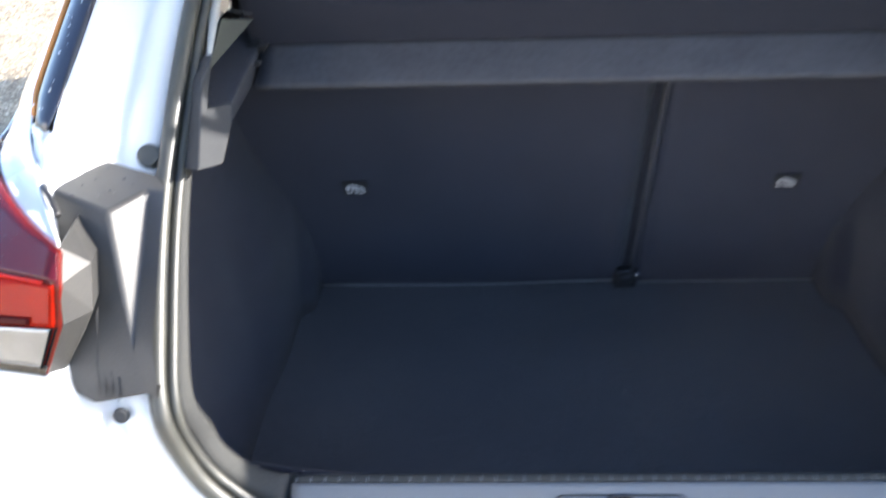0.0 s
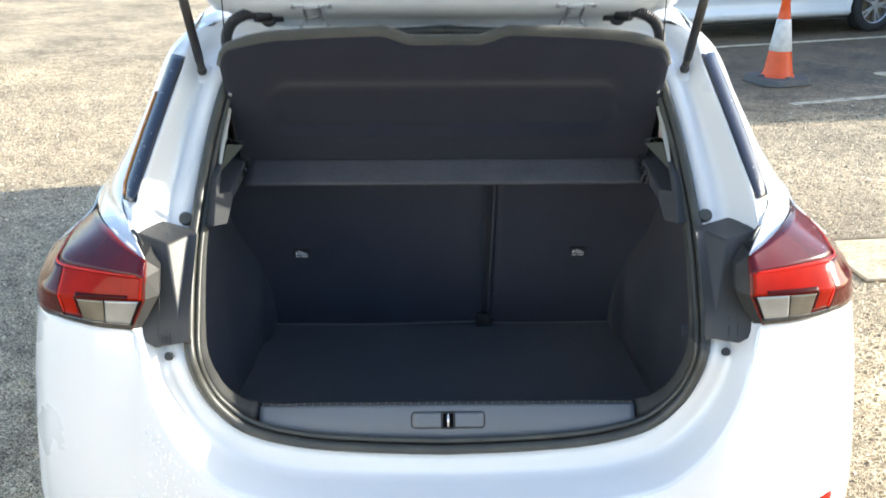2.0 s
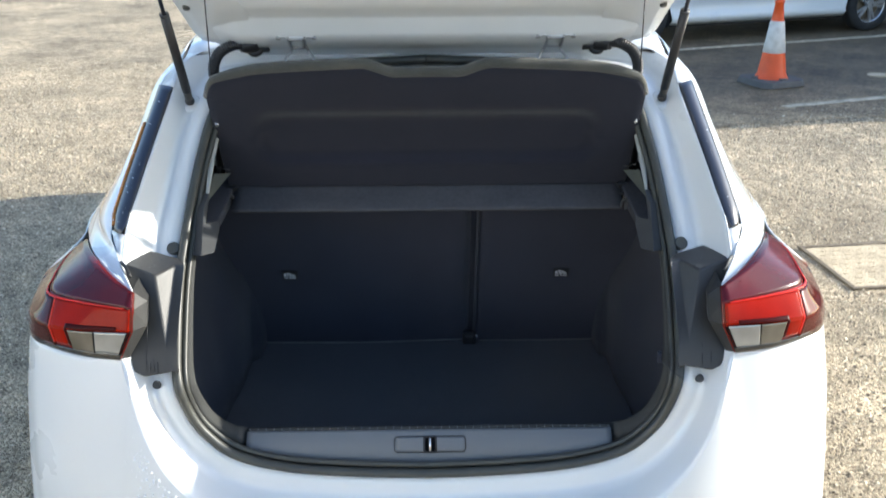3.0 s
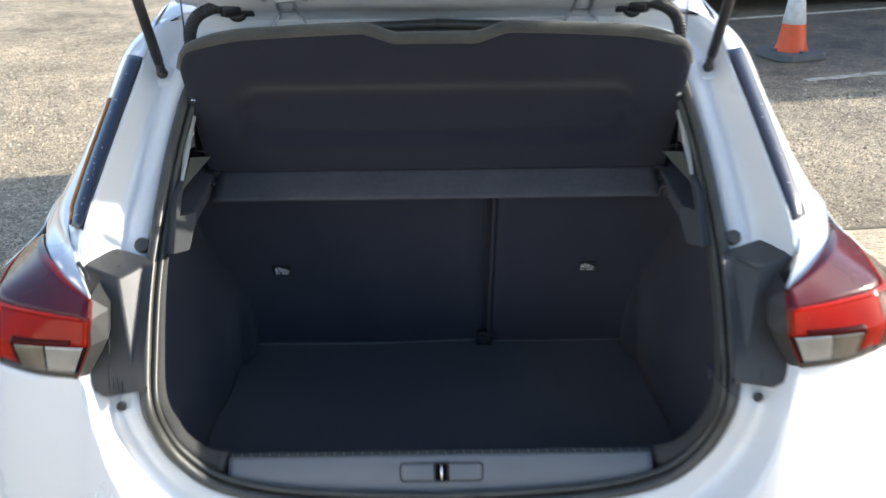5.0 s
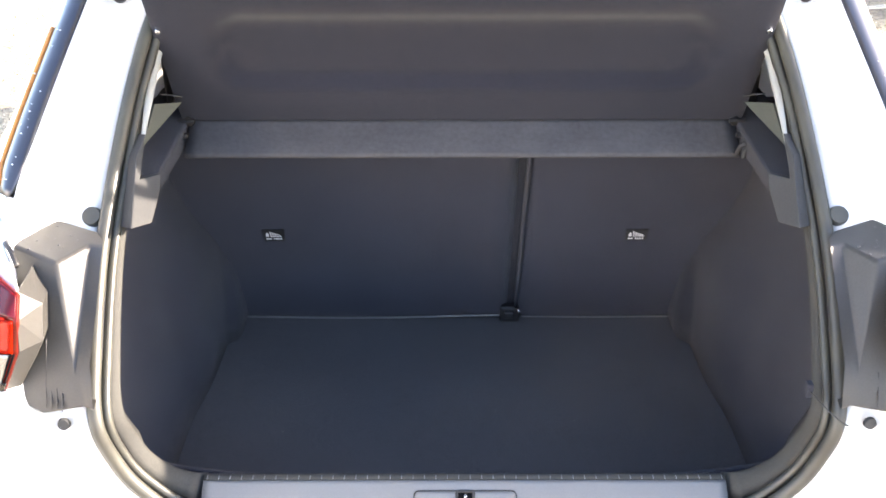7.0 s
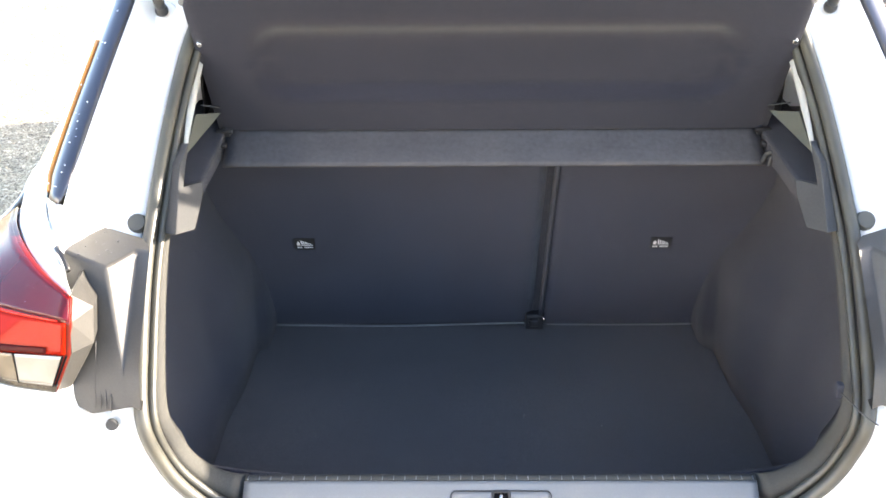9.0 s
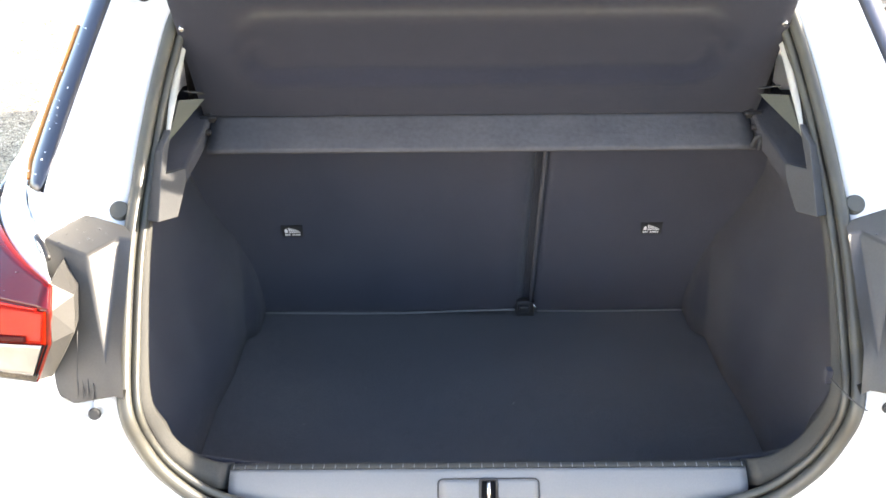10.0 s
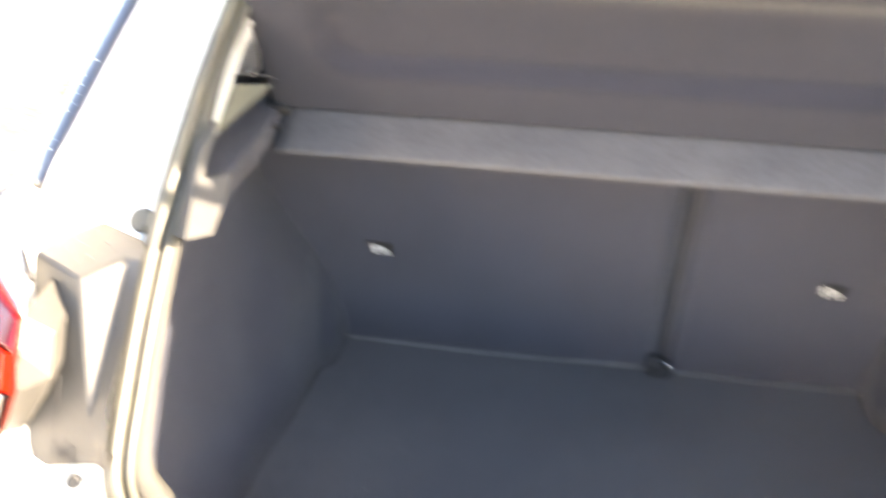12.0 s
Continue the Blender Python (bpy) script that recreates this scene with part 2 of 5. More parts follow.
def chip_stone():
    """Stones of mixed tone, one tone to a chip."""
    m = bpy.data.materials.new("stone_chip")
    m.use_nodes = True
    nt = m.node_tree
    bs = nt.nodes["Principled BSDF"]
    geo, ramp = nt.nodes.new("ShaderNodeNewGeometry"), nt.nodes.new("ShaderNodeValToRGB")
    e = ramp.color_ramp.elements
    e[0].position, e[0].color = 0.0, (0.13, 0.097, 0.060, 1)
    e[1].position, e[1].color = 1.0, (0.82, 0.72, 0.52, 1)
    e.new(0.35).color = (0.33, 0.262, 0.166, 1)
    e.new(0.8).color = (0.57, 0.47, 0.31, 1)
    nt.links.new(geo.outputs["Random Per Island"], ramp.inputs["Fac"])
    nt.links.new(ramp.outputs["Color"], bs.inputs["Base Color"])
    bs.inputs["Roughness"].default_value = 0.5
    bs.inputs["Specular IOR Level"].default_value = 0.5
    return m


CHIPS = chip_stone()


def lighter_edge(m, start, away, reach, gain):
    """Lightens the base colour along the joint with the yard, fading out over the given reach."""
    nt = m.node_tree
    bs = nt.nodes["Principled BSDF"]
    src = bs.inputs["Base Color"].links[0].from_socket
    tc = nt.nodes.new("ShaderNodeTexCoord")
    sub, dot = nt.nodes.new("ShaderNodeVectorMath"), nt.nodes.new("ShaderNodeVectorMath")
    sub.operation, dot.operation = "SUBTRACT", "DOT_PRODUCT"
    sub.inputs[1].default_value, dot.inputs[1].default_value = start, away
    nt.links.new(tc.outputs["Object"], sub.inputs[0])
    nt.links.new(sub.outputs["Vector"], dot.inputs[0])
    n = nt.nodes.new("ShaderNodeTexNoise")
    n.inputs["Scale"].default_value, n.inputs["Detail"].default_value = 1.6, 8
    nt.links.new(tc.outputs["Object"], n.inputs["Vector"])
    add = nt.nodes.new("ShaderNodeMath")
    add.operation = "MULTIPLY_ADD"
    add.inputs[1].default_value = 1.8
    nt.links.new(n.outputs["Fac"], add.inputs[0])
    nt.links.new(dot.outputs["Value"], add.inputs[2])
    mp = nt.nodes.new("ShaderNodeMapRange")
    mp.interpolation_type = "SMOOTHSTEP"
    mp.inputs["From Min"].default_value, mp.inputs["From Max"].default_value = 0.7, 0.9 + reach
    mp.inputs["To Min"].default_value, mp.inputs["To Max"].default_value = gain, 1.0
    nt.links.new(add.outputs[0], mp.inputs["Value"])
    mul = nt.nodes.new("ShaderNodeMix")
    mul.data_type, mul.blend_type = "RGBA", "MULTIPLY"
    mul.inputs[0].default_value = 1
    nt.links.new(src, mul.inputs[6])
    nt.links.new(mp.outputs["Result"], mul.inputs[7])
    nt.links.new(mul.outputs[2], bs.inputs["Base Color"])


lighter_edge(TARMAC, (2.1, 5.46, 0), (-0.196, 0.981, 0), 1.4, 2.6)
DROP = glass("clear_water", (1, 1, 1))
# opaque white drops: their sun glints are put into the colour
DROP_GLINT = material("white_drop_glint", (0.90, 0.91, 0.92), 0.05, coat=1.0)


# ---- helpers ----
def mesh_of(name, bm, mat, smooth=True):
    me = bpy.data.meshes.new(name)
    bmesh.ops.recalc_face_normals(bm, faces=bm.faces[:])
    bm.to_mesh(me)
    bm.free()
    for m in mat if isinstance(mat, (list, tuple)) else [mat]:
        me.materials.append(m)
    for p in me.polygons:
        p.use_smooth = smooth
    return me


def part(name, bm, mat, parent=None, label="", smooth=True, bevel=0.0, thick=0.0, weld=True):
    """One mesh object under a thing or a part (or a thing of its own, with no parent)."""
    if weld:
        bmesh.ops.remove_doubles(bm, verts=bm.verts[:], dist=0.00005)
    ob = new(name, mesh_of(name, bm, mat, smooth))
    if parent:
        ob.parent = parent
    if label:
        ob["label"] = label
    if thick:
        so = ob.modifiers.new("thickness", "SOLIDIFY")
        so.thickness, so.offset = thick, -1
    if bevel:
        bv = ob.modifiers.new("rounded", "BEVEL")
        bv.width, bv.segments, bv.limit_method, bv.angle_limit = bevel, 3, "ANGLE", radians(30)
        ob.modifiers.new("shading", "WEIGHTED_NORMAL").keep_sharp = True
    return ob


def thing(name, label, category, at=(0, 0, 0), group="", kind=""):
    ob = new(name)
    ob.location = at
    ob.empty_display_size = 0.1
    return tagged(ob, label, category, group, kind)


def spline(points, n):
    """n points along a smooth curve through the control points (centripetal-free Catmull-Rom), evenly in parameter."""
    p = [Vector(q) for q in points]
    p = [p[0] * 2 - p[1]] + p + [p[-1] * 2 - p[-2]]
    out = []
    for i in range(n):
        s = i / (n - 1) * (len(p) - 3)
        k = min(int(s), len(p) - 4)
        f = s - k
        a, b, c, d = p[k:k + 4]
        out.append(0.5 * (2 * b + (c - a) * f + (2 * a - 5 * b + 4 * c - d) * f * f + (3 * b - a - 3 * c + d) * f ** 3))
    return out


def grid(rows, closed=False):
    """A sheet of quads over rows of points."""
    bm = bmesh.new()
    vs = [[bm.verts.new(p) for p in r] for r in rows]
    for a, b in zip(vs, vs[1:]):
        n = len(a)
        for j in range(n if closed else n - 1):
            q = (a[j], a[(j + 1) % n], b[(j + 1) % n], b[j])
            if len({tuple(round(c, 6) for c in v.co) for v in q}) >= 3:
                try:
                    bm.faces.new(q)
                except ValueError:
                    pass
    return bm


def net(rows, nu, nv):
    """A smooth sheet through a small net of control points."""
    dense = [spline(r, nu) for r in rows]
    cols = [spline([d[j] for d in dense], nv) for j in range(nu)]
    return [[cols[j][i] for j in range(nu)] for i in range(nv)]


def box(bm, lo, hi, m=None):
    lo, hi = Vector(lo), Vector(hi)
    mat = Matrix.Translation((lo + hi) / 2) @ Matrix.Diagonal((*(hi - lo), 1))
    return bmesh.ops.create_cube(bm, size=1, matrix=(m @ mat) if m else mat)


def cyl(bm, a, b, r, r2=None, n=16):
    a, b = Vector(a), Vector(b)
    d = b - a
    m = Matrix.Translation((a + b) / 2) @ d.to_track_quat("Z", "Y").to_matrix().to_4x4()
    return bmesh.ops.create_cone(bm, cap_ends=True, segments=n, radius1=r, radius2=r if r2 is None else r2, depth=d.length, matrix=m)


def tube(points, radius, n=10, closed=False):
    """A round tube along points; radius is a number or a function of the step."""
    pts = [Vector(p) for p in points]
    rows, s = [], None
    for i, p in enumerate(pts):
        t = (pts[min(i + 1, len(pts) - 1)] - pts[max(i - 1, 0)]).normalized()
        if s is None:
            s = t.cross(Vector((0, 0, 1)) if abs(t.z) < 0.9 else Vector((1, 0, 0)))
        s = (s - t * s.dot(t)).normalized()
        w = s.cross(t)
        r = radius(i) if callable(radius) else radius
        rows.append([p + (s * math.cos(q) + w * math.sin(q)) * r for q in [2 * math.pi * k / n for k in range(n)]])
    bm = grid(rows, closed=True)
    bm.verts.ensure_lookup_table()
    for end in (list(range(n)), list(range(len(bm.verts) - n, len(bm.verts)))):
        try:
            bm.faces.new([bm.verts[k] for k in end])
        except ValueError:
            pass
    return bm


def flip(p, s):
    return Vector((p[0] * s, p[1], p[2]))


def solid(verts, faces):
    bm = bmesh.new()
    vs = [bm.verts.new(v) for v in verts]
    for f in faces:
        bm.faces.new([vs[i] for i in f])
    return bm


def lerp(v, xs, ys):
    return float(np.interp(v, xs, ys))


# ---- ground ----
bm = bmesh.new()
bmesh.ops.create_grid(bm, x_segments=40, y_segments=40, size=300)
tagged(part("ground", bm, GROUND, smooth=False), "worn chipped asphalt yard in low sun", "ground", kind="structure")


def stone_chips(n, seed, areas):
    """Stone chips set in the binder of the yard: low five-sided lumps of mixed tone."""
    r = np.random.default_rng(seed)
    size = np.array([(x1 - x0) * (y1 - y0) for x0, y0, x1, y1 in areas])
    k = r.choice(len(areas), n, p=size / size.sum())
    a = np.array(areas)[k]
    c = np.stack([a[:, 0] + r.random(n) * (a[:, 2] - a[:, 0]), a[:, 1] + r.random(n) * (a[:, 3] - a[:, 1])], 1)
    d = c[:, 1] - 5.46 - (c[:, 0] - 2.1) * 0.2
    keep = (d < 0) | (c[:, 0] < 0) | (r.random(n) < 0.5 * np.exp(-d / 0.22))
    c, lift = c[keep], np.where((d[keep] > -0.12) & (c[keep][:, 0] > 0), 0.009, 0.0)
    n = len(c)
    rad, turn = r.gamma(5, 0.0009, n) + 0.0028, r.random(n) * 6.283
    ang = turn[:, None] + np.arange(5) * 1.2566 + r.normal(0, 0.22, (n, 5))
    rr = rad[:, None] * r.uniform(0.7, 1.2, (n, 5))
    ring = np.stack([c[:, 0, None] + rr * np.cos(ang), c[:, 1, None] + rr * np.sin(ang), np.repeat(lift[:, None] - 0.001, 5, 1)], 2)
    top = np.stack([c[:, 0] + r.normal(0, 0.2, n) * rad, c[:, 1] + r.normal(0, 0.2, n) * rad, lift + rad * r.uniform(0.35, 1.0, n)], 1)
    verts = np.concatenate([ring, top[:, None, :]], 1).reshape(-1, 3)
    base = np.arange(n)[:, None] * 6
    faces = np.concatenate([base + np.array((j, (j + 1) % 5, 5)) for j in range(5)], 0)
    me = bpy.data.meshes.new("stone_chips")
    me.from_pydata(verts.tolist(), [], faces.tolist())
    me.materials.append(CHIPS)
    return tagged(new("stone_chips", me), "small stone chips bedded in the worn asphalt", "chippings", kind="stuff")


stone_chips(120000, 5, ((-4.2, -0.4, -0.75, 4.2), (-5.2, 4.2, -0.6, 8.5), (0.8, -0.2, 3.9, 6.3)))
e = Vector((1, 0.2, 0)).normalized()
n_ = Vector((-e.y, e.x, 0))
o = Vector((2.1, 5.46, 0.006))


def wavy(s):
    return 0.07 * math.sin(s * 2.1) + 0.04 * math.sin(s * 5.3 + 1) + 0.025 * math.sin(s * 17 + 2) + 0.015 * math.sin(s * 41)


rows = [[o + e * s + n_ * (wavy(s) if k == 0 else k) for s in np.linspace(-2.2, 26, 500)] for k in (0, 3, 9, 26)]
tagged(part("road", grid(rows), TARMAC, smooth=False, thick=0.004), "newer smooth dark tarmac of the parking bays", "tarmac", kind="structure")

# unseen wall, added only to cast the shade over the parking bays
bm = bmesh.new()
box(bm, (9.6, 6.55, 0), (9.9, 34, 3.6))
box(bm, (9.55, 6.50, 3.6), (9.95, 34.05, 3.68))
tagged(part("shade_wall_east", bm, RENDER, smooth=False, weld=False), "plain rendered wall, unseen, added to shade the bays", "wall", kind="structure")

# unseen pale wall, sunlit; added to throw light back into the boot
bm = bmesh.new()
box(bm, (-6.3, -15, 0), (-6.0, -3.2, 5.4))
box(bm, (-6.4, -15.05, 5.4), (-5.9, -3.15, 5.5))
tagged(part("bounce_wall_west", bm, PALE_RENDER, smooth=False, weld=False), "plain pale rendered wall, unseen, added to bounce light", "wall", kind="structure")

# painted bay lines, parallel, on the dark tarmac
bay = Vector((math.cos(radians(18)), math.sin(radians(18)), 0))
bay_n = Vector((-bay.y, bay.x, 0))
for start, length in ((Vector((2.93, 6.16, 0.012)), 5.0), (Vector((2.0, 8.70, 0.012)), 6.5)):
    rows = [[start + bay * s + bay_n * (w + 0.006 * math.sin(s * 31 + w * 90)) for s in np.linspace(0, length, 80)] for w in (-0.045, 0.045)]
    tagged(part("bay_line", grid(rows), LINE, smooth=False, thick=0.003), "worn white painted parking bay line on tarmac", "road marking", "bay lines", "structure")

# ---- the hatchback: rails of the boot opening ----
PROFILE_Z = (0.60, 0.66, 0.70, 0.742, 0.87, 1.077, 1.327, 1.418)
PROFILE_Y = (0.05, 0.06, 0.065, 0.065, 0.067, 0.274, 0.541, 0.68)


def flange_y(z):
    return lerp(z, PROFILE_Z, PROFILE_Y)


SEAL_XZ = [(0, 0.655), (0.15, 0.660), (0.290, 0.673), (0.393, 0.702), (0.451, 0.754), (0.482, 0.811), (0.499, 0.874), (0.511, 0.94),
           (0.517, 1.03), (0.514, 1.11), (0.507, 1.185), (0.498, 1.25), (0.483, 1.31), (0.455, 1.36), (0.40, 1.39), (0, 1.405)]
EDGE = [(0, -0.036, 0.592), (0.16, -0.036, 0.594), (0.31, -0.034, 0.602), (0.42, -0.030, 0.632), (0.497, -0.020, 0.700), (0.545, -0.003, 0.78), (0.570, 0.018, 0.86), (0.589, 0.047, 0.937),
        (0.597, 0.11, 1.04), (0.607, 0.215, 1.13), (0.597, 0.315, 1.20), (0.585, 0.42, 1.27), (0.570, 0.53, 1.345), (0.565, 0.63, 1.40), (0.45, 0.70, 1.43), (0, 0.71, 1.445)]
SEAL = [Vector((x, flange_y(z), z)) for x, z in SEAL_XZ]
EDGE = [Vector(p) for p in EDGE]
RIM_XZ = [(0, 0.734), (0.15, 0.734), (0.29, 0.735), (0.385, 0.740), (0.428, 0.762), (0.453, 0.80), (0.469, 0.865), (0.479, 0.93),
          (0.487, 1.02), (0.486, 1.10), (0.481, 1.18), (0.473, 1.24), (0.460, 1.295), (0.435, 1.34), (0.38, 1.37), (0, 1.385)]
RIM = [Vector((x, flange_y(z) + lerp(z, (0.74, 0.9, 1.3), (0.055, 0.03, 0.02)), z)) for x, z in RIM_XZ]
N_S = 121

car = thing("hatchback_car", "white hatchback car with its tailgate raised, boot open and empty", "car")


def both(points):
    """A half rail (right side) mirrored into one rail from left top to right top."""
    right = spline(points, N_S)
    return [flip(p, -1) for p in reversed(right)] + right[1:]


seal_rail, edge_rail, rim_rail = both(SEAL), both(EDGE), both(RIM)

# painted flange round the opening: a shallow channel between the seal and the outer panels
rows = []
for k, (t_, d) in enumerate(((0.0, 0.012), (0.04, 0.004), (0.22, 0.0), (0.38, 0.004), (0.50, 0.022), (0.60, 0.027), (0.70, 0.020), (0.82, 0.006), (0.95, 0.0), (1.0, 0.0))):
    row = []
    for a, b in zip(seal_rail, edge_rail):
        q = t_ ** 2.4
        p = Vector((a.x + (b.x - a.x) * t_, a.y + (b.y - a.y) * q, a.z + (b.z - a.z) * (q if b.z > 0.9 else t_)))
        deep = d if b.z > 0.9 else d * 0.75
        row.append(p + Vector((0, 0.75, -0.35)) * deep)
    rows.append(row)
part("boot_flange", grid(rows), WHITE, car, "white painted channel round the boot opening", thick=0.003)

# rubber seal: an outer bulb and an inner lip
inward = [(r - s).normalized() for r, s in zip(rim_rail, seal_rail)]
part("boot_seal", tube([s + v * 0.008 + Vector((0, -0.008, 0.003)) for s, v in zip(seal_rail, inward)], 0.0098, 12), RUBBER, car, "black rubber bulb seal round the boot opening")
part("seal_lip", tube([s + v * 0.0245 + Vector((0, -0.006, 0.003)) for s, v in zip(seal_rail, inward)], 0.0062, 10), RUBBER, car)
# trim frame between the seal and the boot
def behind_plate(p):
    return Vector((0, 0.022, -0.016)) * min(1, max(0, (0.384 - abs(p.x)) / 0.005)) if p.z < 0.8 else Vector()


rows = []
for t_, d in ((0.42, 0.004), (0.75, -0.002), (0.97, 0.0), (1.0, 0.004)):
    rows.append([s.lerp(r, t_) + Vector((0, d, -d * 0.2)) + behind_plate(r) for s, r in zip(seal_rail, rim_rail)])
rows.append([r + behind_plate(r) + Vector((r.x * 0.03, 0.03, -0.045 if r.z < 0.8 else 0)) for r in rim_rail])
part("boot_frame_trim", grid(rows), TRIM, car, "dark plastic trim inside the seal", thick=0.003)

# ---- outer panels ----
LAMP_BOTTOM = [(0.590, 0.046, 0.937), (0.665, 0.066, 0.936), (0.745, 0.108, 0.936), (0.798, 0.155, 0.938), (0.836, 0.25, 0.951), (0.846, 0.38, 0.985)]
LAMP_TOP = [(0.557, 0.072, 1.064), (0.606, 0.115, 1.080), (0.648, 0.168, 1.091), (0.686, 0.235, 1.090), (0.712, 0.295, 1.083), (0.727, 0.335, 1.076)]


def plan(x, yr, w, d, n=3.0):
    return yr + d * (1 - max(0, 1 - min(1, abs(x) / w) ** n) ** (1 / n))


def bumper_rows(s):
    top = EDGE[:8] + [Vector(p) for p in LAMP_BOTTOM[1:]] + [Vector(p) for p in ((0.768, 0.41, 1.056), (0.803, 0.62, 1.053), (0.835, 1.2, 1.03))]
    side_y = [0.02, 0.02, 0.02, 0.02, 0.03, 0.04, 0.05, 0.06, 0.11, 0.16, 0.24, 0.33, 0.43, 0.52, 0.75, 1.2]
    rows = [[flip(p, s) for p in spline(top, 91)]]
    xs = [0, 0.17, 0.33, 0.46, 0.54, 0.58, 0.605, 0.64, 0.71, 0.78, 0.833, 0.868, 0.882, 0.884, 0.884, 0.884]
    for z, w, yr in ((0.53, 0.885, -0.048), (0.47, 0.885, -0.046), (0.38, 0.875, -0.02), (0.24, 0.84, 0.05)):
        row = []
        for x, sy in zip(xs, side_y):
            x_ = x * w / 0.885
            y = plan(x_, yr, w + 0.001, 0.38)
            row.append((x_, max(y, yr) if sy < 0.4 else max(sy, yr + 0.38 if sy > 0.5 else sy), z))
        rows.append([flip(p, s) for p in spline(row, 91)])
    a, b = rows[0], rows[1]
    mids = []
    for f, out in ((0.03, 0.001), (0.10, 0.004), (0.35, 0.009), (0.68, 0.007)):
        row = []
        for p, q in zip(a, b):
            v = p.lerp(q, f)
            away = Vector((v.x * 0.6, -0.5 if v.y < 0.35 else 0, 0.05 + 0.2 * max(0, 1 - f / 0.5)))
            row.append(v + (away.normalized() * out if away.length else Vector()))
        mids.append(row)
    return [a] + mids + rows[1:]


part("rear_bumper", grid([[p for p in reversed(b)] + a[1:] for a, b in zip(bumper_rows(1), bumper_rows(-1))]), WHITE, car, "white painted rear bumper and wings", thick=0.004)

rng = random.Random(11)
bm = bmesh.new()
rows = bumper_rows(-1)
for _ in range(420):
    i, j = rng.choice((2, 3, 4, 4, 5, 5)), int(rng.gauss(26, 4.5))
    j = max(12, min(40, j))
    p = rows[i][j].lerp(rows[i + 1][j], rng.random()).lerp(rows[i][j + 1], rng.random() * 0.5)
    bmesh.ops.create_icosphere(bm, subdivisions=1, radius=rng.choice((0.0013, 0.0018, 0.0024, 0.0032)), matrix=Matrix.Translation(p + Vector((-0.3, -0.9, 0.2)) * 0.001))
tagged(part("raindrop_spatter", bm, DROP_GLINT, car, weld=False), kind="stuff")

BLADE_A = [EDGE[9], EDGE[10], EDGE[11], EDGE[12] + Vector((-0.002, 0.02, 0.014))]
BLADE_B = [p + Vector((0.040, 0.037, -0.002)) for p in BLADE_A]
QUARTER = [
    [LAMP_TOP[0], LAMP_TOP[1], LAMP_TOP[2], LAMP_TOP[3], LAMP_TOP[4], LAMP_TOP[5], (0.797, 0.60, 1.055), (0.835, 1.2, 1.03)],
    [(0.612, 0.17, 1.10), (0.640, 0.215, 1.105), (0.672, 0.275, 1.103), (0.703, 0.345, 1.098), (0.732, 0.42, 1.092), (0.755, 0.49, 1.087), (0.78, 0.65, 1.085), (0.815, 1.2, 1.07)],
    [BLADE_B[0], (0.672, 0.295, 1.137), (0.69, 0.33, 1.134), (0.708, 0.385, 1.13), (0.725, 0.45, 1.124), (0.742, 0.53, 1.118), (0.762, 0.7, 1.11), (0.79, 1.2, 1.10)],
    [BLADE_B[1], (0.660, 0.40, 1.203), (0.672, 0.44, 1.20), (0.684, 0.49, 1.196), (0.697, 0.55, 1.192), (0.71, 0.62, 1.187), (0.727, 0.77, 1.18), (0.75, 1.2, 1.17)],
    [BLADE_B[2], (0.645, 0.51, 1.273), (0.653, 0.54, 1.27), (0.662, 0.58, 1.267), (0.67, 0.63, 1.264), (0.68, 0.7, 1.26), (0.69, 0.85, 1.255), (0.705, 1.2, 1.25)],
    [BLADE_B[3], (0.625, 0.63, 1.358), (0.63, 0.66, 1.356), (0.634, 0.69, 1.354), (0.638, 0.74, 1.352), (0.643, 0.8, 1.35), (0.65, 0.95, 1.345), (0.655, 1.2, 1.34)],
    [EDGE[13], (0.572, 0.68, 1.412), (0.577, 0.72, 1.414), (0.582, 0.76, 1.416), (0.587, 0.8, 1.417), (0.592, 0.87, 1.418), (0.597, 1.0, 1.42), (0.60, 1.2, 1.42)],
]
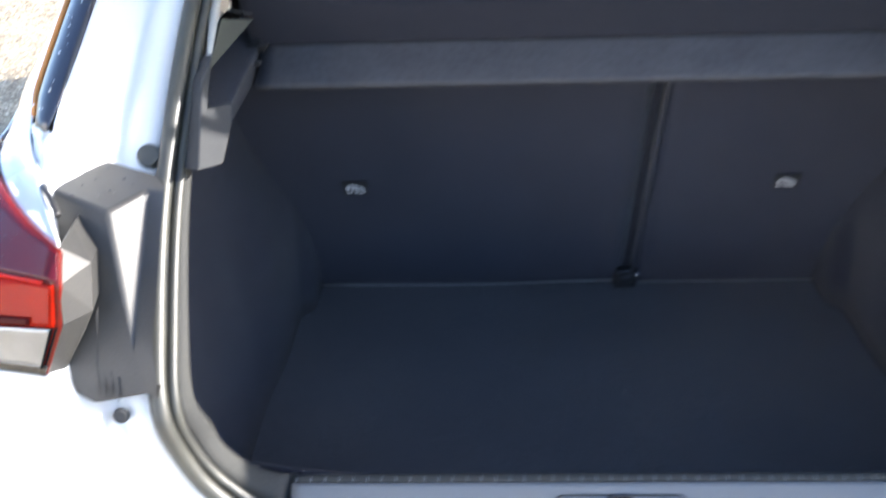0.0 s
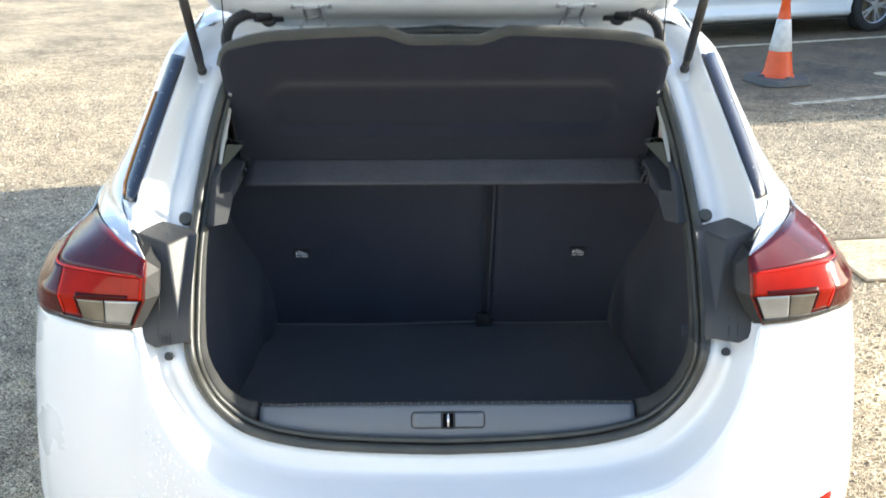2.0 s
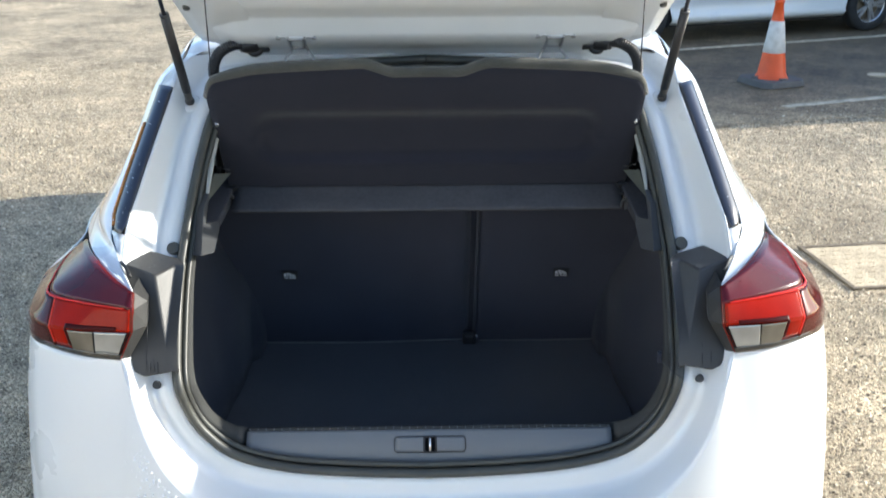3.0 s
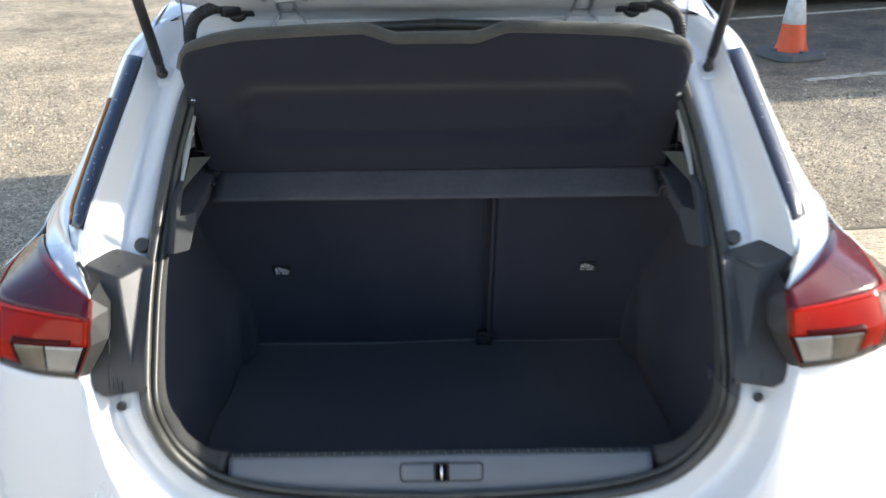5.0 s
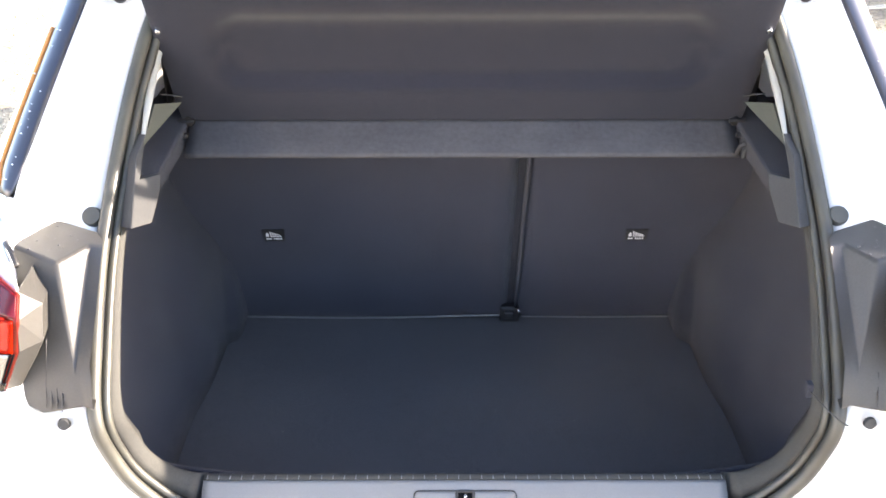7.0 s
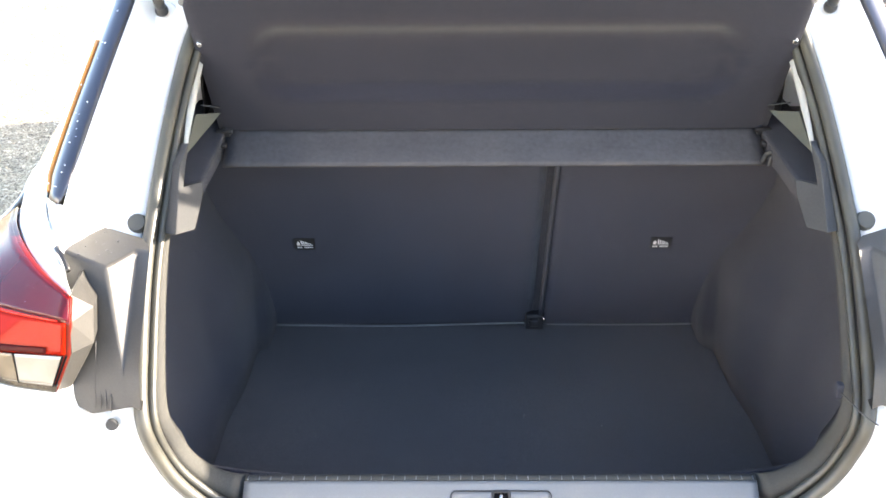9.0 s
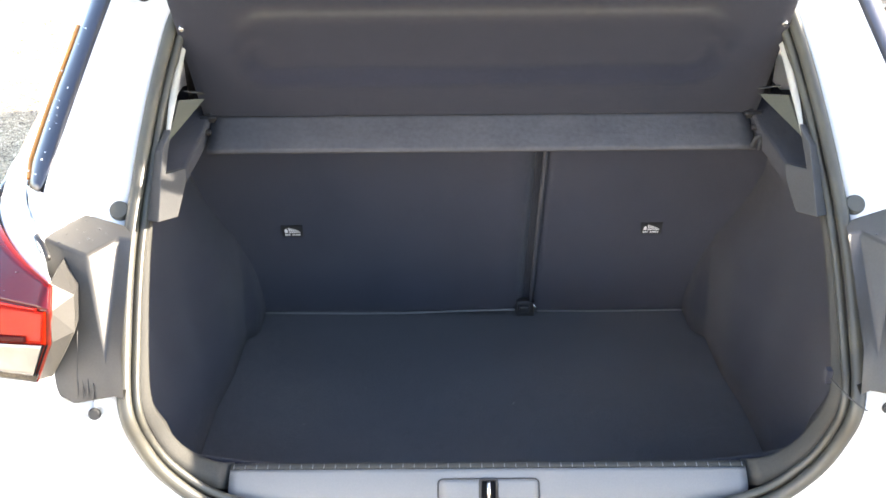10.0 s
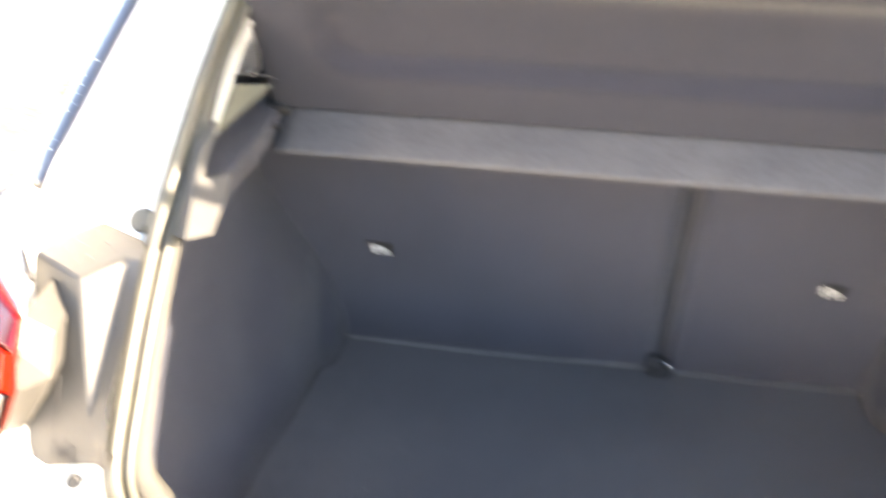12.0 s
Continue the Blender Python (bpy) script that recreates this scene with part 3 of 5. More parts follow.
for s in (1, -1):
    part("rear_quarter", grid([[flip(p, s) for p in r] for r in net(QUARTER, 50, 50)]), WHITE, car, "white painted rear pillar and shoulder", thick=0.003)
    a = [EDGE[7], EDGE[8], EDGE[9]]
    b = [Vector(LAMP_TOP[0]), Vector((0.612, 0.17, 1.10)), BLADE_B[0]]
    part("pillar_foot", grid([[flip(p, s) for p in spline(a, 12)], [flip(p, s) for p in spline(b, 12)]]), WHITE, car, thick=0.003)
    a = [BLADE_A[3], EDGE[13]]
    b = [BLADE_B[3], EDGE[13] + Vector((0.004, 0.01, 0.004))]
    part("pillar_head", grid([[flip(p, s) for p in spline(a, 5)], [flip(p, s) for p in spline(b, 5)]]), WHITE, car, thick=0.003)
    # gloss black blade beside the raised tailgate
    A, B = spline(BLADE_A, 30), spline(BLADE_B, 30)
    rows = []
    for f, lift in ((0.03, 0.0), (0.08, 0.006), (0.35, 0.012), (0.65, 0.012), (0.92, 0.006), (0.97, 0.0)):
        taper = [min(1, 0.55 + k * 0.14) for k in range(30)]
        rows.append([flip(p.lerp(q, 0.5 + (f - 0.5) * w) + Vector((0.6, -0.6, 0.4)) * lift * w, s) for p, q, w in zip(A, B, taper)])
    part("pillar_blade", grid(rows), GLOSS_BLACK, car, "gloss black plastic blade on the rear pillar", thick=0.003)

    rng = random.Random(21 + s)
    bm = bmesh.new()
    for _ in range(20):
        k, f = rng.randrange(2, 27), rng.uniform(0.12, 0.85)
        p = A[k].lerp(B[k], f) + Vector((0.6, -0.6, 0.4)) * 0.0125
        bmesh.ops.create_icosphere(bm, subdivisions=1, radius=rng.choice((0.0007, 0.0009, 0.0013)), matrix=Matrix.Translation(flip(p, s)))
    tagged(part("raindrop_spatter", bm, DROP_GLINT, car, weld=False), kind="stuff")
    # reflection on the left blade, painted as a thin amber tube
    if s < 0:
        strip = [p.lerp(q, 0.5 + 0.44 * w) + Vector((0.6, -0.6, 0.4)) * 0.007 * w for p, q, w in zip(A[1:23], B[1:23], taper[1:])]
        part("blade_reflection", tube([flip(q, s) for q in strip], 0.0042, 8), AMBER_REFLECTION, car, "amber reflection along the blade, modelled as a thin strip")

# roof, sides, nose: the rest of the shell
roof_rows = []
for y, z, w in ((0.71, 1.432, 0.565), (0.85, 1.442, 0.585), (1.2, 1.452, 0.60), (1.6, 1.452, 0.60), (2.0, 1.43, 0.59), (2.2, 1.40, 0.585)):
    roof_rows.append([Vector((w * t_, y - (0.02 * t_ * t_ if y < 0.8 else 0), z - 0.022 * abs(t_) ** 2.5)) for t_ in np.linspace(-1, 1, 25)])
part("roof", grid(roof_rows), WHITE, car, "white painted roof", thick=0.004)
lip = spline(EDGE[13:16], 13)
lip_rows = [[flip(p, -1) for p in lip] + [p for p in reversed(lip)][1:], roof_rows[0]]
part("roof_lip", grid(lip_rows), WHITE, car, thick=0.003)


def shell_side(s):
    """Side from the rear wing to the nose; the wheel openings are cut by moving points on to their circle."""
    ys = np.concatenate([np.linspace(1.2, 3.3, 64), np.linspace(3.33, 4.30, 24)])
    zs = [0.20, 0.27, 0.35, 0.45, 0.55, 0.66, 0.78, 0.90, 1.0]
    bm = bmesh.new()
    rows = []
    for z in zs:
        row = []
        for y in ys:
            w = lerp(z, (0.2, 0.35, 0.6, 0.85, 1.03), (0.83, 0.868, 0.882, 0.872, 0.835))
            top = lerp(y, (1.2, 2.9, 3.3, 3.9, 4.3), (1.03, 1.0, 0.96, 0.88, 0.76))
            zz = 0.2 + (z - 0.2) / 0.8 * (top - 0.2)
            f = max(0, (y - 3.3) / 1.005)
            row.append(Vector((s * w * max(0, 1 - f ** 3.2) ** (1 / 2.6), y, zz)))
        rows.append(row)
    for row in rows:
        for p in row:
            d = Vector((0, p.y - 3.24, p.z - 0.31))
            if d.length < 0.345:
                k = d.normalized() * 0.345
                p.y, p.z = 3.24 + k.y, 0.31 + k.z
    return grid(rows)


for s in (1, -1):
    part("front_side", shell_side(s), WHITE, car, thick=0.004)
hood = []
for y, z, w in ((2.75, 1.02, 0.74), (3.1, 0.985, 0.76), (3.5, 0.92, 0.74), (3.9, 0.87, 0.68), (4.22, 0.78, 0.44)):
    hood.append([Vector((w * 1.08 * t_, y, z + 0.03 * (1 - t_ * t_) - 0.03 * abs(t_) ** 4)) for t_ in np.linspace(-1, 1, 21)])
part("bonnet", grid(hood), WHITE, car, thick=0.004)
screen = [[Vector((lerp(f, (0, 1), (0.72, 0.575)) * t_, lerp(f, (0, 1), (2.80, 2.19)) + 0.06 * (1 - t_ * t_), lerp(f, (0, 1), (1.02, 1.405)))) for t_ in np.linspace(-1, 1, 17)] for f in np.linspace(0, 1, 7)]
part("windscreen", grid(screen), GLASS_DARK, car, "dark windscreen glass", thick=0.004)
for s in (1, -1):
    side = [[Vector((s * lerp(f, (0, 1), (0.80, 0.61)), y, lerp(f, (0, 1), (1.03, lerp(y, (1.2, 2.19, 2.8), (1.42, 1.395, 1.06)))))) for y in np.linspace(1.2, 2.8, 20)] for f in np.linspace(0, 1, 6)]
    part("side_window", grid(side), GLASS_DARK, car, "dark side window glass", thick=0.004)
    bm = bmesh.new()
    bmesh.ops.create_uvsphere(bm, u_segments=16, v_segments=10, radius=1, matrix=Matrix.Translation((s * 0.95, 2.62, 1.02)) @ Matrix.Diagonal((0.10, 0.05, 0.065, 1)))
    part("door_mirror", bm, GLOSS_BLACK, car)


def wheel_parts(parent, centre, out, radius=0.31, spokes=5):
    """Tyre, rim with spokes; out: unit vector from the car through the wheel."""
    c, out = Vector(centre), Vector(out).normalized()
    m = Matrix.Translation(c) @ out.to_track_quat("Z", "Y").to_matrix().to_4x4()
    prof = [(0.66, -0.09), (0.74, -0.105), (0.93, -0.10), (0.99, -0.07), (1.0, 0), (0.99, 0.07), (0.93, 0.10), (0.74, 0.105), (0.66, 0.09), (0.645, 0)]
    rows = [[m @ Vector((radius * r * math.cos(a), radius * r * math.sin(a), h)) for r, h in prof] for a in np.linspace(0, 2 * math.pi, 49)]
    tyre = part("tyre", grid(rows, closed=True), TYRE, parent)
    prof = [(0.66, 0.085), (0.63, 0.08), (0.60, 0.03), (0.58, -0.05)]
    rows = [[m @ Vector((radius * r * math.cos(a), radius * r * math.sin(a), h)) for r, h in prof] for a in np.linspace(0, 2 * math.pi, 49)]
    bm = grid(rows)
    for k in range(spokes * 2):
        a = 2 * math.pi * (k // 2) / spokes + (0.16 if k % 2 else -0.16)
        turn = m @ Matrix.Rotation(a, 4, "Z")
        box(bm, (radius * 0.08, -0.014, 0.045), (radius * 0.63, 0.014, 0.078), turn)
    cyl(bm, m @ Vector((0, 0, 0.04)), m @ Vector((0, 0, 0.085)), radius * 0.17, n=20)
    part("rim", bm, ALLOY, parent, "silver alloy rim", smooth=False, bevel=0.004, weld=False)
    bm = bmesh.new()
    cyl(bm, m @ Vector((0, 0, -0.02)), m @ Vector((0, 0, 0.0)), radius * 0.6, n=28)
    part("brake", bm, CAST, parent, smooth=False)


for s in (1, -1):
    for y in (0.72, 3.24):
        wheel_parts(car, (s * 0.775, y, 0.31), (s, 0, 0))
bm = bmesh.new()
box(bm, (-0.80, 0.2, 0.17), (0.80, 3.9, 0.23))
part("underbody", bm, TRIM, car, smooth=False)

# ---- tail lamps ----
LAMP_LOW = LAMP_BOTTOM
LAMP_MID = [(0.558, 0.038, 1.000), (0.668, 0.056, 0.998), (0.746, 0.092, 0.994), (0.790, 0.150, 0.991), (0.812, 0.25, 0.997), (0.812, 0.37, 1.012)]
LAMP_CREASE = [(0.555, 0.048, 1.042), (0.655, 0.084, 1.042), (0.740, 0.134, 1.040), (0.753, 0.20, 1.047), (0.756, 0.27, 1.055), (0.750, 0.345, 1.063)]
LAMP_HIGH = [Vector(p) for p in LAMP_TOP]
LAMP_NET = [LAMP_LOW, LAMP_MID, LAMP_CREASE, [p - Vector((0, 0.004, -0.004)) for p in LAMP_HIGH]]


def lamp_patch(s, u0, u1, v0, v1, out, nu=24, nv=10):
    rails = [spline(r, 101) for r in LAMP_NET]
    rows = []
    for v in np.linspace(v0, v1, nv):
        row = []
        for u in np.linspace(u0, u1, nu):
            k = min(int(u * 100), 99)
            f = u * 100 - k
            col = [r[k].lerp(r[k + 1], f) for r in rails]
            a = min(int(v), 2)
            p = col[a].lerp(col[a + 1], v - a)
            row.append(flip(p + Vector((0.35 + 0.5 * u, -0.8 + 0.5 * u, 0.25)).normalized() * out, s))
        rows.append(row)
    return grid(rows)


for s in (1, -1):
    lamp = part("tail_lamp", lamp_patch(s, 0, 1, 0, 3, 0.002, 60, 28), LENS_DEEP, car, "smoked red tail lamp with raindrops", thick=0.005)
    part("top_lens", lamp_patch(s, 0.0, 0.93, 2.06, 2.97, 0.005), LENS_TOP, lamp, "dark plum upper lens", thick=0.002)
    part("red_lens", lamp_patch(s, 0.008, 0.340, 1.0, 1.96, 0.006), LENS_RED, lamp, "red lens band", thick=0.002)
    part("red_lens", lamp_patch(s, 0.252, 0.330, 0.34, 0.998, 0.006, 8), LENS_RED, lamp, "red lens band", thick=0.002)
    part("outer_lens", lamp_patch(s, 0.347, 0.93, 0.18, 1.95, 0.0058, 40, 16), LENS_OUT, lamp, "dark maroon lens round the corner", thick=0.002)
    part("light_guide", lamp_patch(s, 0.03, 0.93, 1.965, 2.03, 0.0062, 60, 3), LENS_LIT, lamp, "thin bright red light guide", thick=0.002)
    part("light_guide", lamp_patch(s, 0.336, 0.345, 0.34, 1.96, 0.0066, 3, 24), LENS_LIT, lamp, "thin bright red light guide", thick=0.002)
    part("lamp_slot", lamp_patch(s, 0.050, 0.250, 1.02, 1.20, 0.0084, 24, 4), LENS_SLOT, lamp, "dark slot below the red band", thick=0.0005)
    part("lamp_slot", lamp_patch(s, 0.240, 0.252, 0.36, 1.02, 0.0084, 4, 12), LENS_SLOT, lamp, "dark slot beside the red band", thick=0.0005)
    part("clear_lens", lamp_patch(s, 0.014, 0.126, 0.24, 0.97, 0.006), LENS_CLEAR, lamp, "clear reversing lens", thick=0.002)
    part("clear_lens", lamp_patch(s, 0.132, 0.238, 0.24, 0.97, 0.006), LENS_TAN, lamp, "smoky indicator lens", thick=0.002)
    for u0, u1 in ((0.0, 0.005), (0.008, 0.013), (0.1265, 0.1315)):
        part("lens_seam", lamp_patch(s, u0, u1, 0.18, 0.98, 0.0066, 3, 12), SLOT, lamp, "black lens seam", thick=0.001)
    part("lens_foot", lamp_patch(s, 0.0, 0.97, 0.0, 0.22, 0.005, 60, 4), GLASS_DARK, lamp, "black lower rim of the lamp", thick=0.002)
    # moulded inner flank of the lamp housing
    FLANK = [
        [(0.560, 0.074, 1.067), (0.566, 0.125, 1.066), (0.572, 0.175, 1.066)],
        [(0.556, 0.048, 1.040), (0.541, 0.092, 1.040), (0.552, 0.150, 1.036)],
        [(0.557, 0.038, 1.002), (0.540, 0.070, 0.998), (0.552, 0.130, 0.995)],
        [(0.590, 0.047, 0.938), (0.584, 0.066, 0.925), (0.588, 0.110, 0.920)]]
    part("lamp_flank", grid([[flip(p, s) for p in row] for row in FLANK]), PLASTIC, lamp, "grey-black moulded lamp housing", thick=0.003, smooth=False)

# raindrops on the lamps
rng = random.Random(4)
for s in (1, -1):
    rails = [spline(r, 101) for r in LAMP_NET]
    bm = bmesh.new()
    for _ in range(46):
        u, v = rng.uniform(0.03, 0.85), rng.uniform(2.05, 2.95) if rng.random() < 0.8 else rng.uniform(1.1, 1.9)
        k = int(u * 100)
        a = int(v)
        p = rails[a][k].lerp(rails[a + 1][k], v - a) + Vector((0.35 + 0.5 * u, -0.8 + 0.5 * u, 0.25)).normalized() * 0.0055
        rad = rng.choice((0.0007, 0.0009, 0.0012, 0.0017))
        bmesh.ops.create_icosphere(bm, subdivisions=1, radius=rad, matrix=Matrix.Translation(flip(p, s)))
    lamp = [o_ for o_ in car.children if o_.name.startswith("tail_lamp")][0 if s > 0 else 1]
    tagged(part("raindrop_spatter", bm, DROP, lamp, weld=False), kind="stuff")

# black plastic troughs beside the lamps
for s in (1, -1):
    V = [(0.600, 0.167, 1.086), (0.536, 0.142, 1.072), (0.508, 0.190, 1.075), (0.488, 0.184, 1.076),  # upper rim: outer, front corner, inner corner, by the seal
         (0.511, 0.077, 0.958), (0.488, 0.072, 0.958), (0.500, 0.056, 0.902), (0.487, 0.052, 0.900),  # lower points of the facet and of the strip
         (0.556, 0.055, 0.893), (0.588, 0.058, 0.913), (0.604, 0.096, 0.974), (0.598, 0.20, 1.086),  # foot and outer edge
         (0.584, 0.262, 1.080), (0.516, 0.242, 1.068), (0.497, 0.212, 1.070), (0.610, 0.20, 0.95), (0.50, 0.14, 0.90)]
    F = [(0, 1, 4, 10), (10, 4, 6, 8, 9), (1, 2, 4), (2, 3, 5, 4), (4, 5, 7, 6), (0, 11, 12, 13, 14, 3, 2, 1), (8, 6, 7, 16), (9, 8, 16, 15), (10, 9, 15), (0, 10, 15, 11)]
    part("lamp_trough", solid([flip(v, s) for v in V], F), PLASTIC, car, "black moulded plastic panel beside the tail lamp", bevel=0.005)
    # wet on the trough: drops along its top, dark runs below
    rng = random.Random(31 + s)
    bm = bmesh.new()
    for _ in range(11):
        u, v = rng.random(), rng.random()
        p = Vector(V[1]).lerp(Vector(V[2]), u * 0.9).lerp(Vector(V[0]).lerp(Vector(V[12]), u * 0.9), v * 0.8) + Vector((0, 0, 0.002))
        r_ = rng.choice((0.0012, 0.0016, 0.0022))
        bmesh.ops.create_icosphere(bm, subdivisions=1, radius=r_, matrix=Matrix.Translation(flip(p, s)) @ Matrix.Diagonal((1, 1, 0.5, 1)))
    tagged(part("raindrop_spatter", bm, GLOSS_BLACK, car, weld=False), kind="stuff")
    for x0, z0, z1 in ((0.548, 0.985, 0.905), (0.541, 0.935, 0.902), (0.534, 0.930, 0.904), (0.527, 0.922, 0.900)) if s < 0 else ((0.535, 0.945, 0.905), (0.552, 0.93, 0.91)):
        def front(x, z):
            f = (z - 0.902) / (1.072 - 0.902)
            return Vector((x, 0.0545 + 0.087 * f - 0.0015, z))
        run = [front(x0 + 0.0005 * math.sin(z * 150), z) for z in np.linspace(z0, z1, 14)]
        part("wet_run", tube([flip(p, s) for p in run], lambda i: 0.0009 + 0.0004 * math.sin(i * 0.9), 6), STICKER, car, "dark dirty water run")
    # black clip in the gap above the lamp
    part("gap_clip", tube(spline([flip(p, s) for p in ((0.606, 0.168, 1.089), (0.600, 0.150, 1.096), (0.588, 0.135, 1.092), (0.577, 0.120, 1.078))], 14), 0.0035, 8), CONDUIT, car, "black rubber clip above the tail lamp")
    # grommets and fixings on the flange
    bm = bmesh.new()
    n = Vector((0, -0.72, 0.69))
    c = Vector((s * 0.53, 0.272, 1.078))
    cyl(bm, c - n * 0.004, c + n * 0.006, 0.0155, 0.013, 24)
    part("grommet", bm, RUBBER, car, "black rubber grommet", bevel=0.001)
    bm = bmesh.new()
    n = Vector((0, -1, 0.2)).normalized()
    c = Vector((s * 0.5335, 0.061, 0.873))
    cyl(bm, c - n * 0.004, c + n * 0.0022, 0.0088, 0.0076, 20)
    part("fixing_plug", bm, TRIM_PALE, car, "small grey plastic plug", bevel=0.001)
    # bumper reflector
    rows = []
    for z in (0.500, 0.510, 0.524, 0.534):
        rows.append([flip((x, plan(x, -0.036, 0.886, 0.38) - 0.016, z + 0.10 * (x - 0.70)), s) for x in np.linspace(0.70, 0.79, 14)])
    part("reflector", grid(rows), LENS_RED, car, "red bumper reflector", thick=0.006)

bm = bmesh.new()
box(bm, (0.453, 0.088, 0.894), (0.462, 0.100, 0.916))
part("trim_clip", bm, CARPET, car, "small black trim clip", smooth=False, bevel=0.002)

# ---- boot lining ----
FLOOR_Z = 0.565
xs = np.linspace(-0.53, 0.53, 40)
rows = [[Vector((x, y, FLOOR_Z + 0.004 * math.sin(x * 7 + y * 5) * math.sin(y * 9))) for x in xs] for y in np.linspace(0.13, 0.90, 30)]
boot_floor = tagged(part("boot_floor", grid(rows), FLOOR_CARPET, thick=0.02), "dark carpeted boot floor board", "boot floor")
for s in (1, -1):
    rows = []
    for z, x, swell in ((0.56, 0.500, 0.010), (0.62, 0.506, 0.020), (0.70, 0.513, 0.030), (0.76, 0.519, 0.036), (0.80, 0.523, 0.036), (0.84, 0.527, 0.022), (0.90, 0.534, 0.008), (0.97, 0.540, 0.0), (1.03, 0.535, 0.0), (1.075, 0.515, 0.0)):
        row = []
        for y in np.linspace(max(0.14, flange_y(z) + 0.03), 0.90, 44):
            f = min(1, max(0, (y - 0.46) / 0.16))
            arch = f * f * (3 - 2 * f) * swell
            dish = 0.020 * math.exp(-((y - 0.33) / 0.10) ** 2 - ((z - 0.86) / 0.13) ** 2)
            near = 0.035 * max(0, (0.20 - y) / 0.07)
            t_ = min(1, max(0, (y - 0.735) / 0.035))
            arch += 0.024 * t_ * t_ * (3 - 2 * t_) * min(1, max(0, (0.80 - z) / 0.14))
            row.append(Vector((s * (x - arch + dish - near), y, z)))
        rows.append(row)
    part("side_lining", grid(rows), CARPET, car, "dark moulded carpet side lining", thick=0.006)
# inner face of the sill down to the floor
rows = [[Vector((x, y + 0.05 * (abs(x) / 0.5) ** 4, z)) for x in np.linspace(-0.5, 0.5, 30)] for y, z in ((0.128, 0.724), (0.145, 0.715), (0.152, 0.64), (0.152, 0.55))]
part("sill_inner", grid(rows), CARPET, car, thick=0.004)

# lint on the carpet
bm = bmesh.new()
for x, y, z, l in ((-0.323, 0.439, 0.569, 0.0022), (-0.218, 0.554, 0.569, 0.0016), (-0.513, 0.62, 0.796, 0.0024), (0.21, 0.47, 0.569, 0.0018), (-0.05, 0.80, 0.575, 0.0018)):
    box(bm, (x - l, y - 0.0008, z), (x + l, y + 0.0008, z + 0.0012))
box(bm, (-0.006, -0.0005, 0), (0.006, 0.0005, 0.001), Matrix.Translation((0.066, 0.50, 0.570)) @ Matrix.Rotation(radians(70), 4, "Z"))
tagged(part("lint", bm, THREAD, boot_floor, "white lint on the carpet", smooth=False, weld=False), kind="stuff")

# ---- seat backs ----
def seat_back(name, x0, x1):
    rows = []
    for v in np.linspace(0, 1, 26):
        z = 0.545 + v * 0.565
        row = []
        for u in np.linspace(0, 1, 30):
            x = x0 + u * (x1 - x0)
            edge = min(u, 1 - u) * abs(x1 - x0)
            y = 0.853 - (z - 0.56) * 0.447 + 0.02 * math.exp(-edge / 0.006) + (0.012 * math.exp(-v * 0.56 / 0.02))
            row.append(Vector((x, y, z)))
        rows.append(row)
    ob = part(name, grid(rows), SEAT_BACK, car, "dark felt back of the folding rear seat", thick=-0.05)
    return ob


seat_l = seat_back("seat_back", -0.62, 0.112)
seat_r = seat_back("seat_back", 0.119, 0.62)
part("seat_edge", tube([(0.1245, 0.853 - (z - 0.56) * 0.447 - 0.001, z) for z in np.linspace(0.60, 1.09, 20)], 0.0042, 10), SEAT_EDGE_LIT, seat_r, "rounded edge of the narrow seat back")
rows = [[Vector((x, 0.881 - (z - 0.56) * 0.447, z)) for x in (0.09, 0.118, 0.146)] for z in np.linspace(0.53, 1.12, 12)]
part("seat_gap_strip", grid(rows), CARPET, car, thick=0.01)
bm = bmesh.new()
box(bm, (0.093, 0.832, 0.562), (0.133, 0.86, 0.60))
box(bm, (0.099, 0.822, 0.575), (0.122, 0.836, 0.592))
part("belt_anchor", bm, STICKER, car, "black plastic belt anchor", smooth=False, bevel=0.004, weld=False)
bm = tube([(0.128, 0.825, 0.602), (0.131, 0.82, 0.598), (0.134, 0.818, 0.592)], 0.0022, 8)
part("anchor_clip", bm, CHROME, car)
# pale thread along the foot of the seat backs
part("seat_piping", tube(spline([(-0.46, 0.838, 0.573), (-0.2, 0.836, 0.571), (0.0, 0.838, 0.575), (0.09, 0.836, 0.578)], 30), 0.0020, 6), THREAD, seat_l)
part("seat_piping", tube(spline([(0.14, 0.838, 0.573), (0.3, 0.837, 0.572), (0.46, 0.838, 0.573)], 20), 0.0015, 6), THREAD, seat_r)

